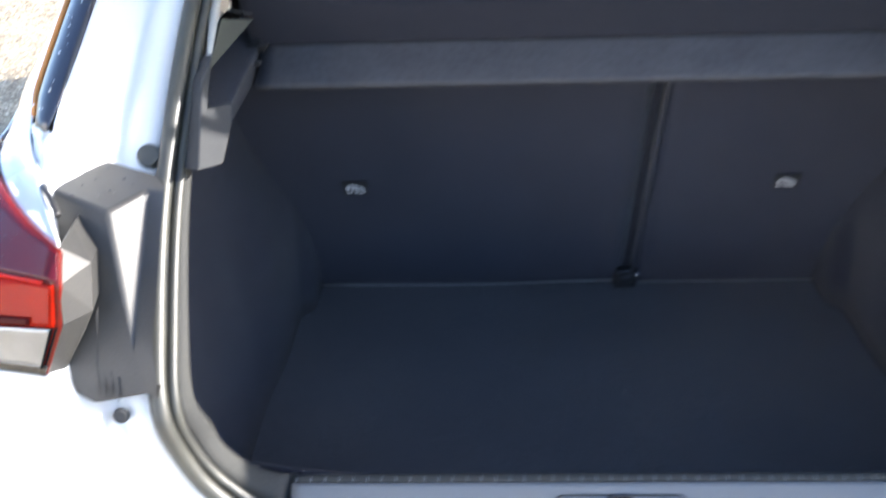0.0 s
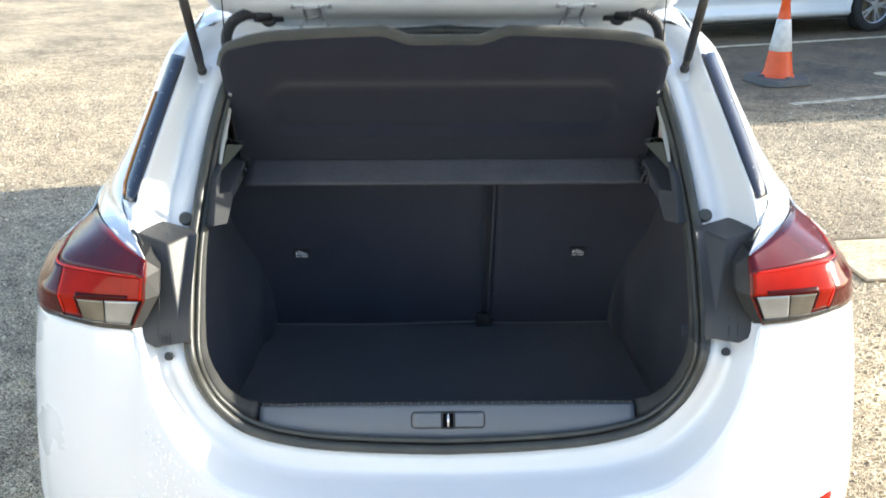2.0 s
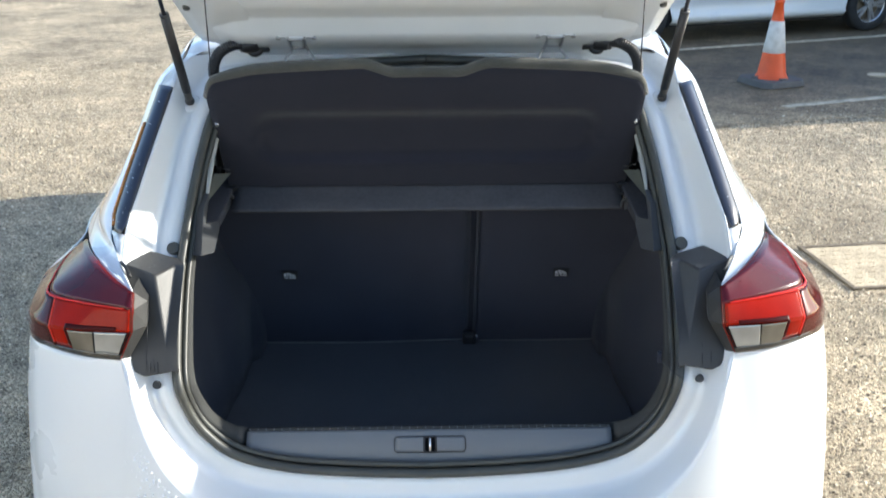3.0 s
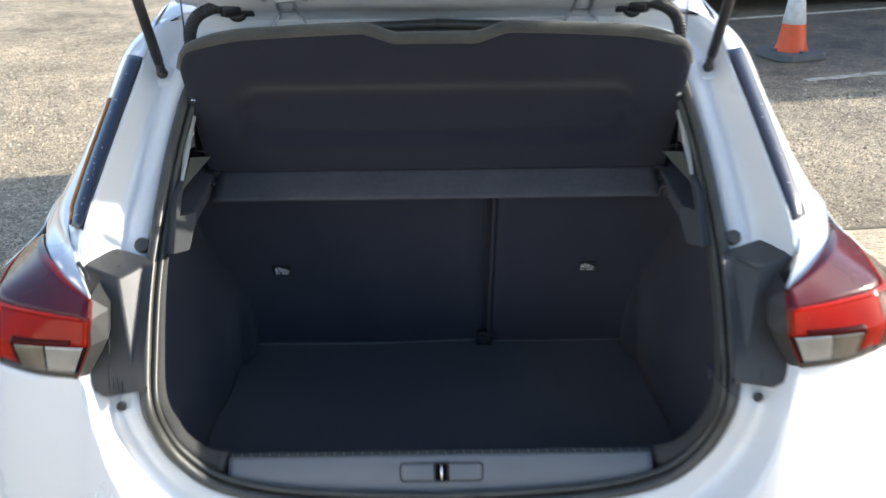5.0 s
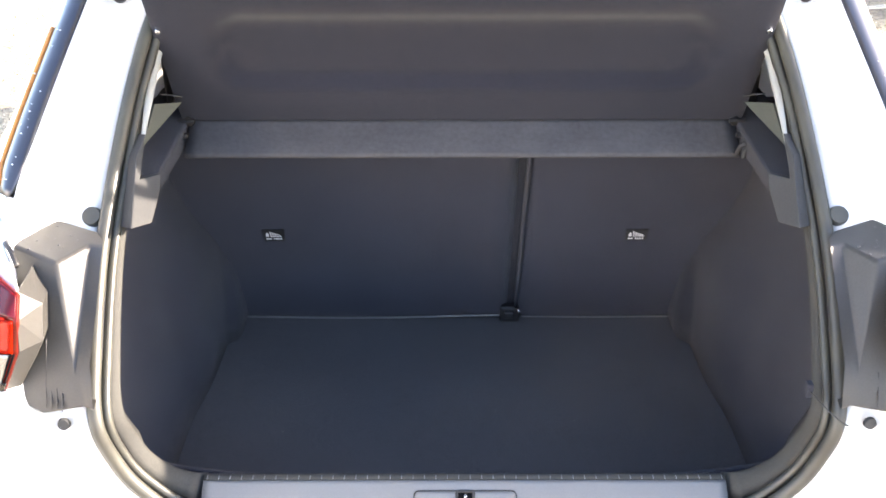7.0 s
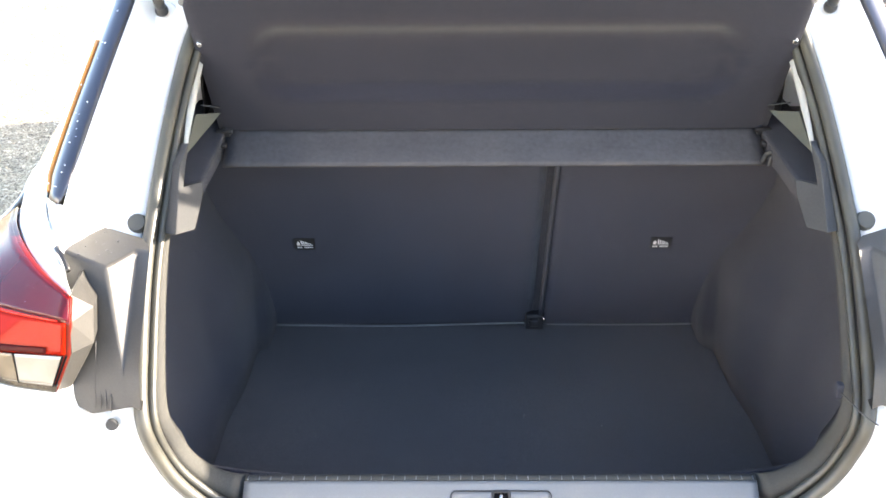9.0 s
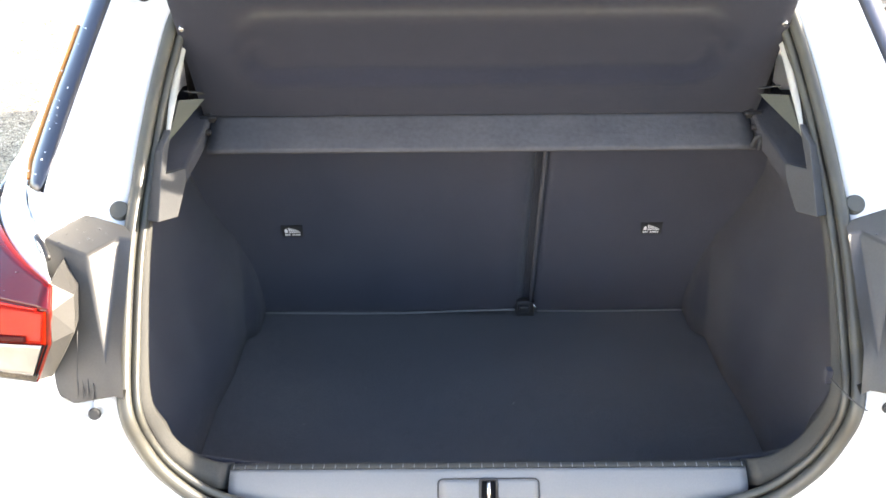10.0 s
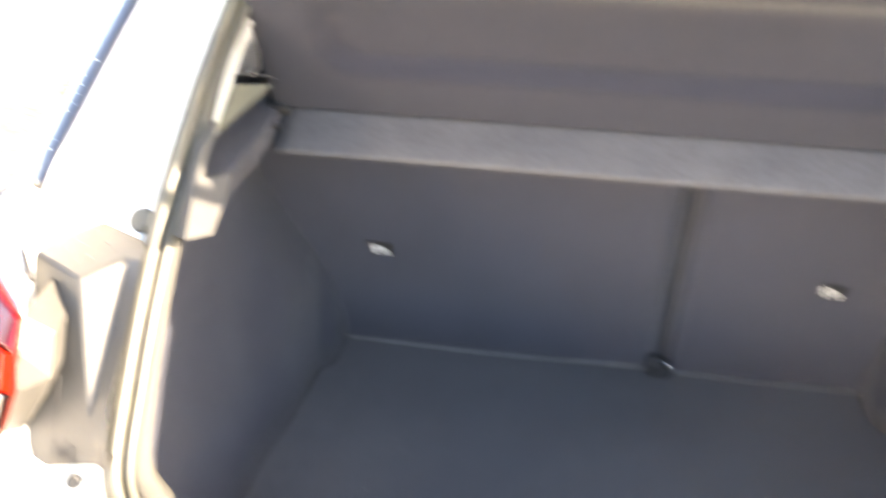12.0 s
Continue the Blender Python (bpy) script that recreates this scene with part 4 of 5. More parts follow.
# warning stickers on the seat backs, pictogram and a bar of unreadable writing
for cx in (-0.365, 0.349):
    lean = Matrix.Rotation(math.atan(0.447), 4, "X")
    m = Matrix.Translation((cx, 0.853 - (0.822 - 0.56) * 0.447 - 0.0015, 0.822)) @ lean
    bm = bmesh.new()
    box(bm, (-0.021, -0.0006, -0.017), (0.021, 0.0006, 0.017), m)
    sticker = tagged(part("sticker", bm, STICKER, smooth=False), "small black sticker with white pictogram on the seat back", "sticker", "seat stickers")
    bm = bmesh.new()
    def stroke(*pts):
        bm.faces.new([bm.verts.new(m @ Vector((x, -0.0012, z))) for x, z in pts])
    stroke((-0.015, -0.004), (-0.010, -0.004), (-0.009, 0.004), (-0.013, 0.009), (-0.016, 0.002))
    stroke((-0.008, -0.004), (0.016, -0.004), (0.015, -0.001), (-0.007, -0.001))
    for k in range(5):
        x, z = -0.0065 + k * 0.0042, 0.011 - k * 0.0020
        stroke((x, 0.0002), (x + 0.0030, 0.0002), (x + 0.0012, z), (x - 0.0018, z + 0.001))
    for k in range(9):
        if k != 3:
            box(bm, (-0.0155 + k * 0.0035, -0.0014, -0.0120), (-0.0131 + k * 0.0035, -0.0006, -0.0080), m)
    part("pictogram", bm, PRINT, sticker, smooth=False, weld=False)

# ---- sill plate with the lock ----
def sill_point(x, f, lift=0.0):
    """f: 0 at the inner top edge, 1 at the seal."""
    bow = (x / 0.38) ** 2
    z0, z1 = 0.732, 0.670 + 0.022 * bow
    y0, y1 = 0.115, 0.081 + 0.004 * bow
    n = Vector((0, -0.86, 0.5))
    return Vector((x, y0 + (y1 - y0) * f, z0 + (z1 - z0) * f)) + n * (0.006 * math.sin(math.pi * f) + lift)


rows = [[sill_point(x, f) for x in np.linspace(-0.377, 0.375, 60)] for f in np.linspace(0, 1, 12)]
sill = part("sill_plate", grid(rows), SILL, car, "slate-grey plastic loading sill plate", thick=0.004)
rows = [[sill_point(x, -0.02, -0.001) + Vector((0, dy, dz)) for x in np.linspace(-0.377, 0.375, 60)] for dy, dz in ((0, 0), (0.010, 0.002), (0.018, -0.004), (0.022, -0.02))]
part("sill_edge", grid(rows), TRIM, sill, thick=0.003)
bm = bmesh.new()
for k in range(46):
    x = -0.372 + k * 0.0165
    p = sill_point(x, -0.02, 0.0)
    box(bm, p + Vector((-0.0007, 0.001, -0.001)), p + Vector((0.0007, 0.012, 0.0010)))
part("sill_ribs", bm, SILL, sill, smooth=False, weld=False)
# lock cover: a thin joint with rounded corners, a flat slot painted near-black for its shade, the striker on it


def sill_ring(x0, x1, f0, f1, r, lift, n=6):
    """Closed outline with rounded corners on the sill; r in metres."""
    out = []
    rf = r / 0.072
    for cx, cf, a0 in ((x1 - r, f1 - rf, 0), (x0 + r, f1 - rf, 90), (x0 + r, f0 + rf, 180), (x1 - r, f0 + rf, 270)):
        for k in range(n + 1):
            q = radians(a0 + 90 * k / n)
            out.append(sill_point(cx + r * math.cos(q), cf + rf * math.sin(q), lift))
    return out + out[:1]


rows = [[sill_point(x, f, 0.0008) for x in np.linspace(-0.0715, 0.0715, 12)] for f in np.linspace(0.222, 0.638, 8)]
part("lock_lid", grid(rows), SILL, sill, thick=0.002)
part("lid_joint", tube(sill_ring(-0.0735, 0.0735, 0.20, 0.66, 0.008, 0.0006), 0.0011, 6), STICKER, sill)
part("slot_rim", tube(sill_ring(-0.0120, 0.0120, 0.21, 0.65, 0.003, 0.0012), 0.0024, 8), STICKER, sill, "black rim of the lock slot")
rows = [[sill_point(x, f, 0.0014) for x in (-0.011, 0, 0.011)] for f in np.linspace(0.22, 0.64, 6)]
lock = part("lock_slot", grid(rows), SLOT, sill, "flat lock slot with its shade painted near-black", thick=0.001)
a, b = sill_point(0, 0.27, 0.004), sill_point(0, 0.6, 0.004)
part("lock_striker", tube([a, a + Vector((0, -0.005, 0.003)), b + Vector((0, -0.005, 0.003)), b], 0.0028, 8), CHROME, lock, "bright steel striker")

# loose wire hung over the seal near the trim clip
part("loose_wire", tube(spline([(0.457, 0.090, 0.905), (0.467, 0.073, 0.898), (0.480, 0.054, 0.890), (0.492, 0.045, 0.884), (0.497, 0.046, 0.881)], 24), 0.0011, 6), TRIM_PALE, car, "thin grey wire hung over the seal")

# ---- upper side trims beside the shelf ----
for s in (1, -1):
    V = [(0.468, 0.222, 1.071), (0.447, 0.275, 1.066), (0.443, 0.318, 1.098), (0.445, 0.325, 1.116), (0.466, 0.33, 1.120), (0.467, 0.35, 1.168), (0.474, 0.325, 1.148)]
    flat = np.linalg.lstsq(np.array([(1, v[0], v[2]) for v in V]), np.array([v[1] for v in V]), rcond=None)[0]
    V = [(v[0], float(flat[0] + flat[1] * v[0] + flat[2] * v[2]) + 0.006, v[2]) for v in V]
    V += [(v[0] + 0.03, v[1] + 0.03, v[2] - 0.01) for v in V]
    F = [(0, 1, 2, 3, 4, 5, 6)] + [(i, (i + 1) % 7, 7 + (i + 1) % 7, 7 + i) for i in range(7)] + [(13, 12, 11, 10, 9, 8, 7)]
    part("pillar_trim", solid([flip(v, s) for v in V], F), TRIM_PALE, car, "grey plastic pillar trim", bevel=0.002, smooth=False)
    V = [(0.448, 0.325, 1.112), (0.535, 0.33, 1.118), (0.535, 0.70, 1.135), (0.457, 0.70, 1.130), (0.460, 0.33, 1.072), (0.545, 0.33, 1.05), (0.545, 0.72, 1.05), (0.466, 0.70, 1.078)]
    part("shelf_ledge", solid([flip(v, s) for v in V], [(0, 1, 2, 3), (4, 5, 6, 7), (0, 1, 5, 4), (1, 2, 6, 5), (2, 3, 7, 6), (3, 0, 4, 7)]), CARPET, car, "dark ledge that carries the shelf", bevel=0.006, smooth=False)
    rows = [[flip(p, s) for p in r] for r in ([(0.475, 0.355, 1.150), (0.480, 0.42, 1.197), (0.478, 0.50, 1.262), (0.468, 0.56, 1.30)], [(0.474, 0.362, 1.150), (0.471, 0.43, 1.197), (0.468, 0.50, 1.25), (0.463, 0.56, 1.29)])]
    part("pillar_inner", grid([spline(r, 14) for r in rows]), PILLAR_PALE, car, "pale inner pillar edge", thick=0.003)
    V = [(0.468, 0.43, 1.192), (0.446, 0.50, 1.172), (0.474, 0.366, 1.148)]
    part("window_ledge", solid([flip(v, s) for v in V], [(0, 1, 2)]), LEDGE, car, "grey-green inner window ledge", thick=0.006, smooth=False)
    bm = tube([flip(p, s) for p in ((0.478, 0.50, 1.185), (0.445, 0.55, 1.163))], 0.0013, 8)
    part("window_bead", bm, TRIM_PALE, car)
    # near-black sheet added for the cabin's darkness in the gap past the shelf
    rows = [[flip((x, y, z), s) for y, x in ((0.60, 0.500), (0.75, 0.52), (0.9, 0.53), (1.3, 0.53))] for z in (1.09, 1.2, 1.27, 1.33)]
    part("cabin_dark_sheet", grid(rows), CONDUIT, car, "near-black sheet standing in for the unlit cabin", thick=0.004)
    # pins that carry the shelf
    for y, z, r_, x0, x1 in ((0.548, 1.121, 0.0065, 0.446, 0.470), (0.540, 1.126, 0.0045, 0.440, 0.452), (0.520, 1.108, 0.0050, 0.448, 0.474), (0.513, 1.104, 0.0065, 0.458, 0.463)):
        bm = bmesh.new()
        cyl(bm, (s * x0, y, z), (s * x1, y, z), r_, n=14)
        part("shelf_pin_socket", bm, CONDUIT, car, "black plastic shelf pivot", bevel=0.0012)
bm = tube(spline([(0.447, 0.500, 1.084), (0.449, 0.492, 1.099), (0.455, 0.490, 1.103), (0.468, 0.490, 1.104), (0.470, 0.492, 1.098), (0.459, 0.492, 1.094), (0.457, 0.494, 1.078)], 36), 0.0036, 8)
part("shelf_hook", bm, TRIM_PALE, car, "small grey hook below the shelf")
# cabin behind the boot: lining that closes the view past the shelf
rows = [[Vector((x, y, 1.385 + 0.02 * math.sin(y))) for x in np.linspace(-0.56, 0.56, 9)] for y in np.linspace(0.74, 2.2, 9)]
part("headliner", grid(rows), HEADLINER, car, "grey roof lining", thick=0.006)
for s in (1, -1):
    bm = bmesh.new()
    box(bm, (s * 0.06 - 0.0 + (0.18 if s > 0 else -0.42), 0.62, 1.10), (s * 0.06 + (0.42 if s > 0 else -0.18), 0.74, 1.28))
    part("headrest", bm, SEAT_BACK, car, smooth=True, bevel=0.03)

# ---- parcel shelf, raised on its cords ----
SHELF_TILT = radians(24)
shelf = thing("parcel_shelf", "dark felt parcel shelf hung up on two cords", "parcel shelf", (0, 0.560, 1.121))
S_UP = Vector((0, -math.sin(SHELF_TILT), math.cos(SHELF_TILT)))
S_OUT = Vector((0, -math.cos(SHELF_TILT), -math.sin(SHELF_TILT)))


def shelf_top(x):
    t_ = abs(x) / 0.476
    arch = 0.336 - 0.024 * t_ ** 2 - 0.026 * max(0, (t_ - 0.72) / 0.28) ** 2 - 0.03 * max(0, (t_ - 0.95) / 0.05) ** 2
    notch = 0.024 * (1 - min(1, max(0, (abs(x) - 0.075) / 0.055))) if abs(x) < 0.13 else 0
    return arch - notch


def shelf_half(v):
    return 0.466 + 0.011 * min(1, v / 0.28)


def shelf_point(x, v, out=0.0):
    return Vector((x, 0, 0)) + S_UP * v + S_OUT * out


def shelf_relief(x, v):
    """A pressed field with a soft upper edge and a crisp lower one."""
    qx, qv = max(0, abs(x) - 0.335), max(0, abs(v - 0.143) - 0.020)
    far = math.hypot(qx, qv) - 0.043
    soft = 0.0075 if v > 0.143 else 0.0024
    return -0.018 / (1 + math.exp(max(-40, min(40, far / soft))))


front, back = [], []
us = np.linspace(-1, 1, 90)
for f in np.linspace(0, 1, 40):
    r0, r1 = [], []
    for u in us:
        x = u * 0.477
        h = shelf_top(x)
        v = 0.004 + f * (h - 0.004)
        x2 = x * shelf_half(v) / 0.477
        edge = min(1, min((h - v) / 0.010, (0.478 - abs(x)) / 0.010))
        r0.append(shelf_point(x2, v, 0.004 * edge + shelf_relief(x2, v)))
        r1.append(shelf_point(x2, v, -0.026 + 0.004 * (1 - edge)))
    front.append(r0)
    back.append(r1)
bm = grid(front)
part("shelf_panel", bm, FELT, shelf, "charcoal felt board with a pressed field")
bm = grid(back)
for a, b in ((front[-1], back[-1]), ([r[0] for r in front], [r[0] for r in back]), ([r[-1] for r in front], [r[-1] for r in back]), (front[0], back[0])):
    g = grid([a, [p.lerp(q, 0.5) for p, q in zip(a, b)], b])
    me = bpy.data.meshes.new("tmp")
    g.to_mesh(me)
    g.free()
    bm.from_mesh(me)
    bpy.data.meshes.remove(me)
rim = [p.lerp(q, 0.42) for p, q in zip(front[-1], back[-1])]
part("shelf_rim", tube(rim, lambda i: 0.0125 - 0.004 * max(0, abs(i - 44.5) - 38) / 7, 12), FELT_EDGE, shelf, "grey felt rim of the shelf")
part("shelf_back", bm, FELT_EDGE, shelf, "grey carpeted upper face and edge")
rows = [[Vector((x, y, z)) for x in np.linspace(-0.454, 0.454, 40)] for y, z in ((0.012, 0.006), (-0.004, -0.004), (-0.03, -0.022), (-0.055, -0.036), (-0.060, -0.043), (-0.052, -0.048), (0.05, -0.03))]
part("shelf_front_strip", grid(rows), STRIP, shelf, "grey-black hinged front strip", thick=0.004)
for s in (1, -1):
    for v, r in ((0.19, 0.006), (0.006, 0.006)):
        bm = bmesh.new()
        p = shelf_point(s * (shelf_half(v) - 0.012), v, 0.002)
        cyl(bm, p, p + S_OUT * 0.010, r, r * 0.7, 12)
        part("shelf_pin", bm, CHROME if v > 0.1 else PLASTIC, shelf, bevel=0.001)

# ---- raised tailgate ----
HINGE = Vector((0, 0.685, 1.425))
TG = radians(36)
T_DIR = Vector((0, -math.cos(TG), math.sin(TG)))
T_IN = Vector((0, -math.sin(TG), -math.cos(TG)))
tailgate = tagged(new("tailgate"), "white tailgate raised on two gas struts")
tailgate.parent = car


def gate(x, d, h=0.0):
    """d: along the raised tailgate from its hinges, h: out of its inner face."""
    return HINGE + Vector((x, 0, 0)) + T_DIR * d + T_IN * h


def gate_half(d):
    return lerp(d, (-0.05, 0.0, 0.05, 0.10, 0.2, 0.45, 0.8, 1.0), (0.47, 0.50, 0.52, 0.528, 0.535, 0.56, 0.55, 0.48))


PROF = ((-0.02, 0.002), (-0.012, 0.010), (0.0, 0.013), (0.030, 0.018), (0.050, 0.0215), (0.057, 0.027), (0.064, 0.031), (0.09, 0.032), (0.115, 0.031), (0.124, 0.027), (0.148, 0.006), (0.158, 0.003), (0.19, 0.004), (0.252, 0.003), (0.260, -0.012))
rows = []
for d, h in PROF:
    row = []
    for u in np.linspace(-1, 1, 81):
        w = gate_half(d) - 0.0
        round_ = 0.05 * max(0, (abs(u) - 0.88) / 0.12) ** 2.5
        soft = h if abs(u) < 0.80 else h * max(0, 1 - (abs(u) - 0.80) / 0.14)
        row.append(gate(u * w, d + round_ * (1 if d < 0.06 else 0), soft))
    rows.append(row)
part("tailgate_header", grid(rows), WHITE_IN, tailgate, "white painted inner header panel", thick=0.004)
for s in (1, -1):
    rows = []
    for d in np.linspace(0.05, 0.98, 40):
        w = gate_half(d)
        inner = lerp(d, (0.05, 0.23, 0.29, 0.55), (0.36, 0.38, 0.43, 0.43))
        rows.append([gate(s * x, d, h) for x, h in ((w, -0.04), (w + 0.006, -0.01), (w - 0.004, 0.006), (w - 0.03, 0.012), ((w + inner) / 2, 0.014), (inner + 0.02, 0.010), (inner, -0.008))])
    part("tailgate_side", grid(rows), WHITE_IN, tailgate, "white painted inner side panel", thick=0.004)
rows = [[gate(u * 0.44, d, -0.012) for u in np.linspace(-1, 1, 12)] for d in np.linspace(0.25, 0.62, 8)]
part("rear_window", grid(rows), GLASS, tailgate, "tinted rear window glass", thick=0.004)
for d0, d1, u0, u1 in ((0.25, 0.30, -1, 1), (0.57, 0.62, -1, 1), (0.30, 0.57, -1, -0.92), (0.30, 0.57, 0.92, 1)):
    rows = [[gate(u * 0.44, d, -0.009) for u in np.linspace(u0, u1, 12)] for d in (d0, d1)]
    part("glass_border", grid(rows), STICKER, tailgate, "black printed glass border", thick=0.001)
rows = [[gate(u * min(0.5, gate_half(d) - 0.04), d, 0.02) for u in np.linspace(-1, 1, 20)] for d in np.linspace(0.58, 0.98, 10)]
part("tailgate_trim", grid(rows), TRIM, tailgate, "dark inner trim panel", thick=0.01)
for d0, d1, u0, u1 in ((-0.02, 0.225, -1, 1), (0.62, 1.0, -1, 1), (0.225, 0.62, -1, -0.76), (0.225, 0.62, 0.76, 1)):
    rows = [[gate(u * (gate_half(d) + 0.004), d, -0.05 - 0.02 * (1 - u * u) + (0.035 if 0.15 < d < 0.66 and abs(u) < 0.80 else 0)) for u in np.linspace(u0, u1, 14)] for d in np.linspace(d0, d1, 10)]
    part("tailgate_skin", grid(rows), WHITE, tailgate, "white painted outer skin", thick=0.004)
for s in (1, -1):
    # hinge: base plate on the roof, pressed arm, bolts
    hx = s * 0.29
    foot_z = 1.399
    legs = []
    for q in (-1, 1):
        legs.append(spline([(hx + q * 0.033, 0.610, foot_z), (hx + q * 0.031, 0.614, foot_z + 0.012), gate(hx + q * 0.019, 0.050, 0.034), gate(hx + q * 0.0175, 0.085, 0.039), gate(hx + q * 0.0175, 0.118, 0.038)], 24))
    plate = grid([[a.lerp(b, f) + T_IN * -0.004 for a, b in zip(legs[0][12:], legs[1][12:])] for f in (0.05, 0.35, 0.65, 0.95)])
    hinge = part("hinge", plate, WHITE_IN, tailgate, "white painted steel tailgate hinge", thick=0.003)
    for leg in legs:
        part("hinge_rim", tube(leg, 0.0034, 8), STEEL, hinge)
    for k in (15, 22):
        part("hinge_rung", tube([legs[0][k], legs[1][k]], 0.0036, 8), STEEL, hinge)
    for q in (-1, 1):
        bm = bmesh.new()
        c = gate(hx + q * 0.030, 0.116, 0.034)
        box(bm, (-0.010, -0.0045, -0.002), (0.010, 0.0045, 0.002), Matrix.Translation(c) @ Matrix.Rotation(-TG, 4, "X"))
        part("hinge_ear", bm, WHITE_IN, hinge, smooth=False, bevel=0.003)
    bm = bmesh.new()
    box(bm, (-0.036, -0.006, -0.012), (0.036, 0.040, 0.001), Matrix.Translation((hx, 0.612, foot_z)))
    part("hinge_base", bm, WHITE_IN, hinge, smooth=False, bevel=0.003)
    bm = bmesh.new()
    cyl(bm, (hx, 0.614, foot_z), (hx, 0.613, foot_z + 0.005), 0.008, n=6)
    part("hinge_bolt", bm, STEEL, hinge, smooth=False)
    for q in (-1, 1):
        bm = bmesh.new()
        c = gate(hx + q * 0.040, 0.114, 0.032)
        cyl(bm, c, c + T_IN * 0.006, 0.0060, n=6)
        part("hinge_bolt", bm, STEEL, hinge, smooth=False)
    bm = bmesh.new()
    c = gate(s * 0.512, 0.21, 0.010)
    cyl(bm, c, c + T_IN * 0.006, 0.009, 0.007, 16)
    part("buffer", bm, RUBBER, tailgate, "black rubber buffer")
    # wiring conduit from the roof to the tailgate
    curve = spline([(s * 0.474, 0.60, 1.335), (s * 0.486, 0.597, 1.385), (s * 0.472, 0.595, 1.424), (s * 0.440, 0.600, 1.443), (s * 0.405, 0.607, 1.446)], 150)
    conduit = part("wiring_conduit", tube(curve, lambda i: 0.0125 + 0.0011 * math.sin(i * 1.25), 14), CONDUIT, car, "black corrugated wiring conduit")
    bm = bmesh.new()
    box(bm, (-0.034, -0.010, -0.004), (0.034, 0.010, 0.004), Matrix.Translation(gate(s * 0.392, 0.060, 0.036)) @ Matrix.Rotation(-TG, 4, "X"))
    cyl(bm, (s * 0.418, 0.604, 1.440), (s * 0.385, 0.612, 1.447), 0.0165, 0.0195, n=16)
    cyl(bm, (s * 0.392, 0.608, 1.436), gate(s * 0.392, 0.056, 0.030), 0.018, 0.022, n=16)
    part("conduit_boot", bm, CONDUIT, conduit, smooth=False, bevel=0.004, weld=False)
    # gas strut: ball foot, cylinder, collar, rod
    foot = Vector((s * 0.533, 0.541, 1.330))
    head = gate(s * 0.535, 0.42, 0.02)
    d = (head - foot).normalized()
    strut = part("gas_strut", tube([foot + d * 0.03, foot + d * 0.245], 0.0098, 14), CONDUIT, car, "black gas strut holding the tailgate")
    bm = bmesh.new()
    cyl(bm, foot - d * 0.004, foot + d * 0.034, 0.0085, n=12)
    bmesh.ops.create_uvsphere(bm, u_segments=12, v_segments=8, radius=0.011, matrix=Matrix.Translation(foot))
    part("ball_socket", bm, PLASTIC, strut, weld=False)
    bm = bmesh.new()
    cyl(bm, foot + d * 0.243, foot + d * 0.248, 0.0100, n=16)
    part("collar", bm, PLASTIC, strut)
    part("rod", tube([foot + d * 0.22, head], 0.0045, 10), GLOSS_BLACK, strut)
    # pressed pad round the ball foot
    bm = bmesh.new()
    n = Vector((0, -0.72, 0.69))
    cyl(bm, foot - n * 0.03, foot - n * 0.008, 0.030, 0.022, 24)
    part("strut_pad", bm, WHITE, car, bevel=0.003)
    # cord that lifts the shelf
    a = Vector((0, 0.560, 1.121)) + shelf_point(s * 0.468, 0.19, -0.01)
    part("lift_cord", tube([a, gate(s * 0.452, 0.33, -0.005)], 0.0014, 6), CONDUIT, shelf, "thin black cord")

# the cords and parts of the shelf were laid out in world places: bring them under its pivot
for ob in shelf.children:
    if ob.name.startswith("lift_cord"):
        ob.matrix_parent_inverse = shelf.matrix_basis.inverted()

# ---- traffic cone ----
cone = thing("traffic_cone", "orange traffic cone with a white reflective sleeve", "traffic cone", (3.13, 7.11, 0.01))
cone.rotation_euler = (0, 0, radians(20))


def turned(prof, n=40):
    return grid([[Vector((r * math.cos(a), r * math.sin(a), z)) for r, z in prof] for a in np.linspace(0, 2 * math.pi, n + 1)])


bm = bmesh.new()
pts = [(0.245, 0.17), (0.17, 0.245), (-0.17, 0.245), (-0.245, 0.17), (-0.245, -0.17), (-0.17, -0.245), (0.17, -0.245), (0.245, -0.17)]
low = [bm.verts.new((x, y, 0.0)) for x, y in pts]
top = [bm.verts.new((x * 0.93, y * 0.93, 0.055)) for x, y in pts]
bm.faces.new(top)
bm.faces.new(low[::-1])
for i in range(8):
    bm.faces.new((low[i], low[(i + 1) % 8], top[(i + 1) % 8], top[i]))
part("cone_base", bm, CONE_BASE, cone, "dark recycled rubber base", smooth=False, bevel=0.006)
for q in ((0.16, 0.02), (-0.16, 0.02), (0, 0.17), (0, -0.17)):
    bm = bmesh.new()
    box(bm, (q[0] - 0.035, q[1] - 0.02, 0.05), (q[0] + 0.035, q[1] + 0.02, 0.072))
    part("base_lug", bm, CONE_BASE, cone, smooth=False, bevel=0.006)
part("cone_body", turned([(0.150, 0.053), (0.140, 0.07), (0.126, 0.10), (0.100, 0.270), (0.098, 0.283), (0.058, 0.560), (0.055, 0.572), (0.036, 0.715), (0.044, 0.722), (0.044, 0.732), (0.034, 0.745), (0.032, 0.785), (0.024, 0.795), (0.017, 0.785)]), ORANGE, cone, "orange plastic cone")
part("reflective_sleeve", turned([(0.0995, 0.285), (0.1015, 0.287), (0.0615, 0.562), (0.0600, 0.564)]), SLEEVE, cone, "scuffed white reflective sleeve")

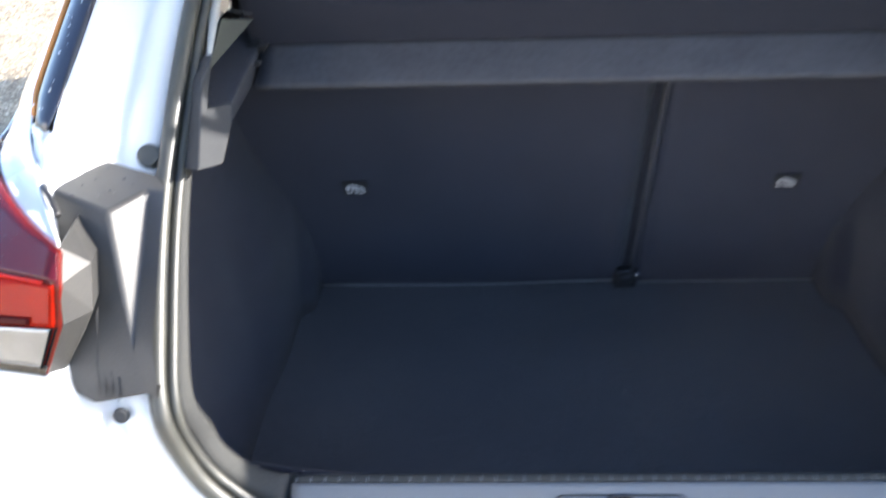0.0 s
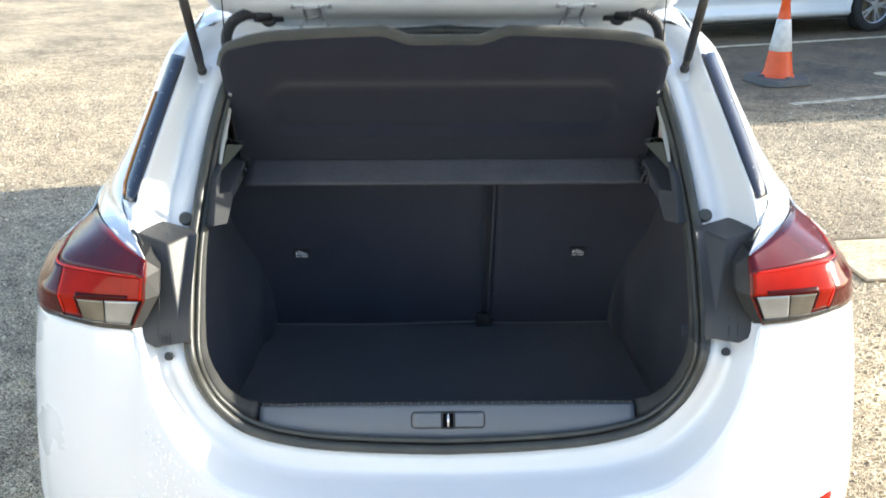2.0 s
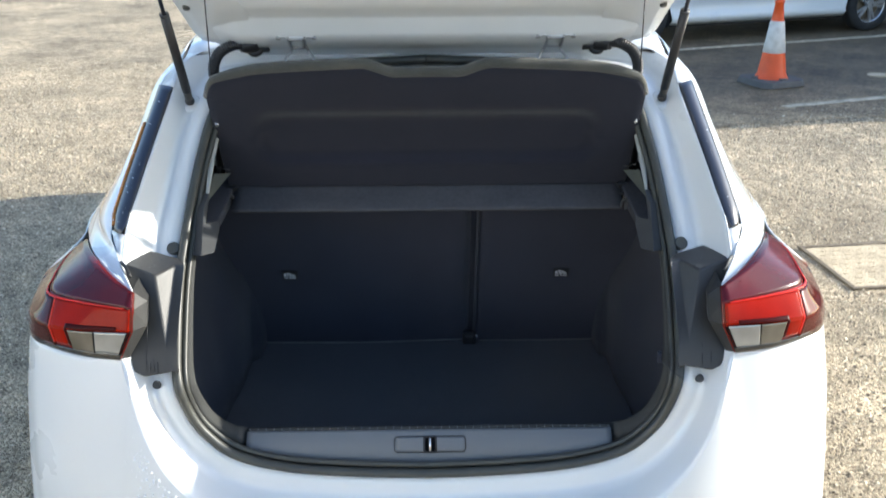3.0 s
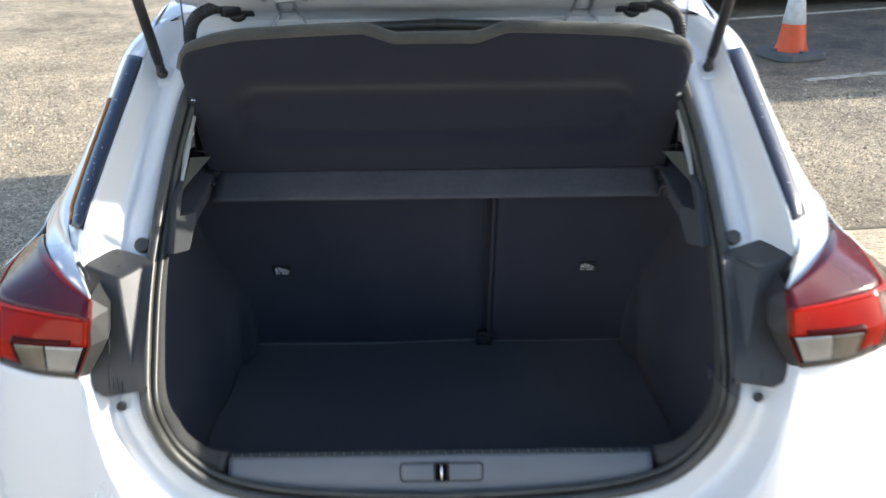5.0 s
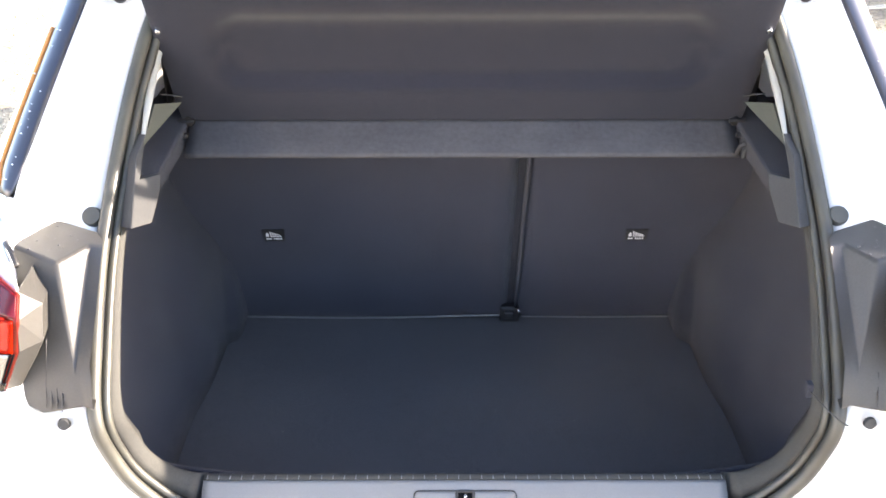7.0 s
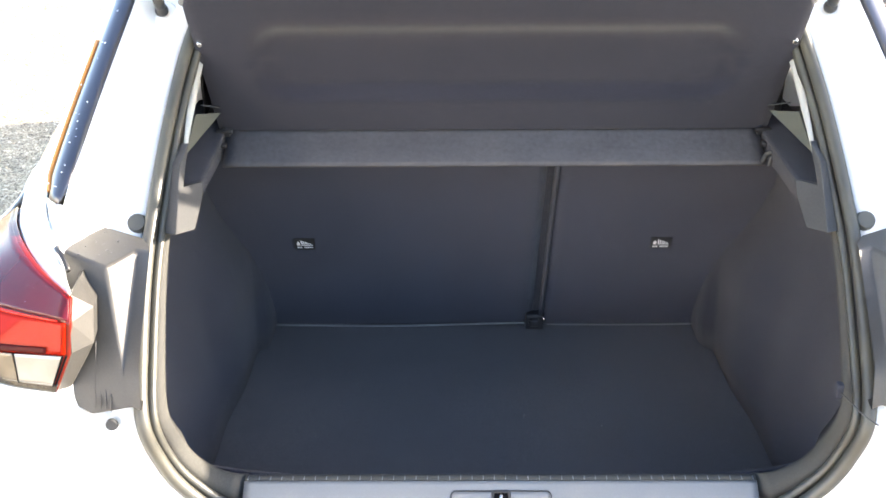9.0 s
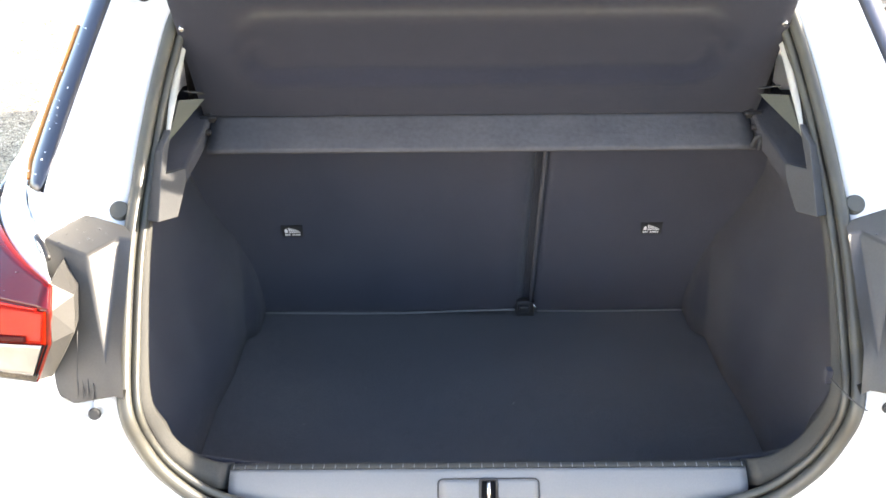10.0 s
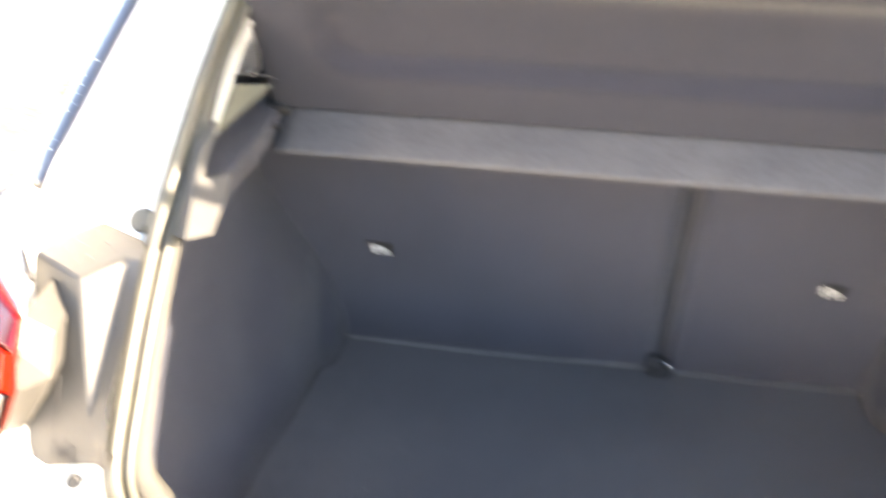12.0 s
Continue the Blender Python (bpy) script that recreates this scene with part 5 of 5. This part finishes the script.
# ---- access cover in the yard ----
cover = thing("access_cover", "concrete-filled access cover in an iron frame", "manhole cover", (2.10, 2.72, 0.0))
cover.rotation_euler = (0, 0, radians(6))
bm = bmesh.new()
box(bm, (-0.15, -0.24, 0.0), (0.75, 0.26, 0.010))
part("cover_slab", bm, COVER, cover, smooth=False, bevel=0.003)
for lo, hi in (((-0.175, -0.265, 0), (0.775, -0.245, 0.014)), ((-0.175, 0.265, 0), (0.775, 0.290, 0.014)), ((-0.175, -0.245, 0), (-0.155, 0.265, 0.014)), ((0.755, -0.245, 0), (0.775, 0.265, 0.014))):
    bm = bmesh.new()
    box(bm, lo, hi)
    part("frame_bar", bm, CAST, cover, smooth=False, bevel=0.003)
bm = bmesh.new()
for i in range(14):
    for j in range(8):
        x, y = -0.11 + i * 0.064 + (0.03 if j % 2 else 0), -0.20 + j * 0.058
        box(bm, (x - 0.014, y - 0.004, 0.0095), (x + 0.014, y + 0.004, 0.0125))
tagged(part("tread_texture", bm, COVER, cover, smooth=False, weld=False), kind="stuff")
stop = thing("stop_tap_cover", "small round iron cover set in the tarmac", "manhole cover", (4.27, 7.44, 0.008))
bm = bmesh.new()
cyl(bm, (0, 0, 0), (0, 0, 0.008), 0.10, n=32)
part("lid", bm, COVER, stop, bevel=0.002)

# ---- parked white car ----
parked = thing("parked_car", "white car parked side-on in a bay", "car", (5.37, 10.17, 0.0))
parked.rotation_euler = (0, 0, radians(18))


def parked_rows(side):
    """Body side in the car's own axes: x along, y across (0 at the near side)."""
    xs = np.concatenate([np.linspace(-4.0, 0.95, 170)])
    zs = (0.20, 0.235, 0.26, 0.30, 0.36, 0.42, 0.50, 0.58, 0.66, 0.76, 0.86, 0.94, 1.0)
    bulge = (0.05, 0.02, 0.0, 0.012, 0.03, 0.035, 0.02, 0.005, 0.0, 0.012, 0.03, 0.05, 0.09)
    rows = []
    for z, b in zip(zs, bulge):
        row = []
        for x in xs:
            end = max(0, (x - 0.35) / 0.6) ** 2.6 * 0.5 + max(0, (-3.2 - x) / 0.8) ** 2.6 * 0.5
            y = b + end + 0.05
            p = Vector((x, y if side else 1.76 - y, z))
            for cx in (0, -3.1):
                d = Vector((x - cx, 0, z - 0.315))
                if d.length < 0.36 and z > 0.315:
                    k = d.normalized() * 0.36 if d.length > 1e-6 else Vector((0, 0, 0.36))
                    p.x, p.z = cx + k.x, 0.315 + k.z
                elif abs(d.x) < 0.36 and z <= 0.315:
                    p.x = cx + (0.36 if d.x >= 0 else -0.36)
            row.append(p)
        rows.append(row)
    return rows


def open_arches(bm):
    gone = []
    for f in bm.faces:
        c = f.calc_center_median()
        for cx in (0, -3.1):
            if (abs(c.x - cx) < 0.34 and c.z < 0.325) or math.hypot(c.x - cx, c.z - 0.315) < 0.345:
                gone.append(f)
    bmesh.ops.delete(bm, geom=list(set(gone)), context="FACES")
    return bm


near, far = parked_rows(True), parked_rows(False)
part("body_side", open_arches(grid(near)), WHITE, parked, "white painted body side", thick=0.004)
part("body_side", open_arches(grid(far)), WHITE, parked, "white painted body side", thick=0.004)
deck = [near[-1], [p.lerp(q, 0.5) + Vector((0, 0, 0.06)) for p, q in zip(near[-1], far[-1])], far[-1]]
part("deck", grid(deck), WHITE, parked, thick=0.004)
for col in (0, -1):
    part("body_end", grid([[r[col] for r in near], [r[col].lerp(q[col], 0.5) for r, q in zip(near, far)], [r[col] for r in far]]), WHITE, parked, thick=0.004)
cab = []
for z, x0, x1, inset in ((1.0, -3.55, -0.1, 0.14), (1.2, -3.2, -0.55, 0.20), (1.36, -3.15, -0.95, 0.27), (1.44, -2.5, -1.25, 0.34)):
    ring = []
    for x, y in ((x0, inset), (x1, inset), (x1, 1.76 - inset), (x0, 1.76 - inset)):
        ring.append(Vector((x, y, z)))
    cab.append(ring)
part("cabin_glass", grid(cab[:3], closed=True), GLASS_DARK, parked, "dark cabin windows", thick=0.004)
bm = grid(cab[2:], closed=True)
bm.faces.new([bm.verts.new(p) for p in cab[3]])
part("cabin_roof", bm, WHITE, parked, smooth=False, bevel=0.03)
bm = bmesh.new()
box(bm, (-3.9, 0.16, 0.17), (0.85, 1.6, 0.30))
part("underbody", bm, TRIM, parked, smooth=False)
for cx in (0, -3.1):
    for y, o_ in ((0.14, -1), (1.62, 1)):
        wheel_parts(parked, (cx, y, 0.315), (0, o_, 0), 0.315, 5)
for cx in (0, -3.1):
    rows = [[Vector((cx + 0.358 * math.cos(a), y, 0.315 + 0.358 * math.sin(a))) for a in np.linspace(-0.4, math.pi + 0.4, 24)] for y in (0.09, 0.40)]
    part("arch_liner", grid(rows), CONDUIT, parked, "black wheel arch liner", thick=0.004)
    bm = bmesh.new()
    box(bm, (cx - 0.36, 0.38, 0.16), (cx + 0.36, 0.40, 0.68))
    part("arch_back", bm, CONDUIT, parked, smooth=False)
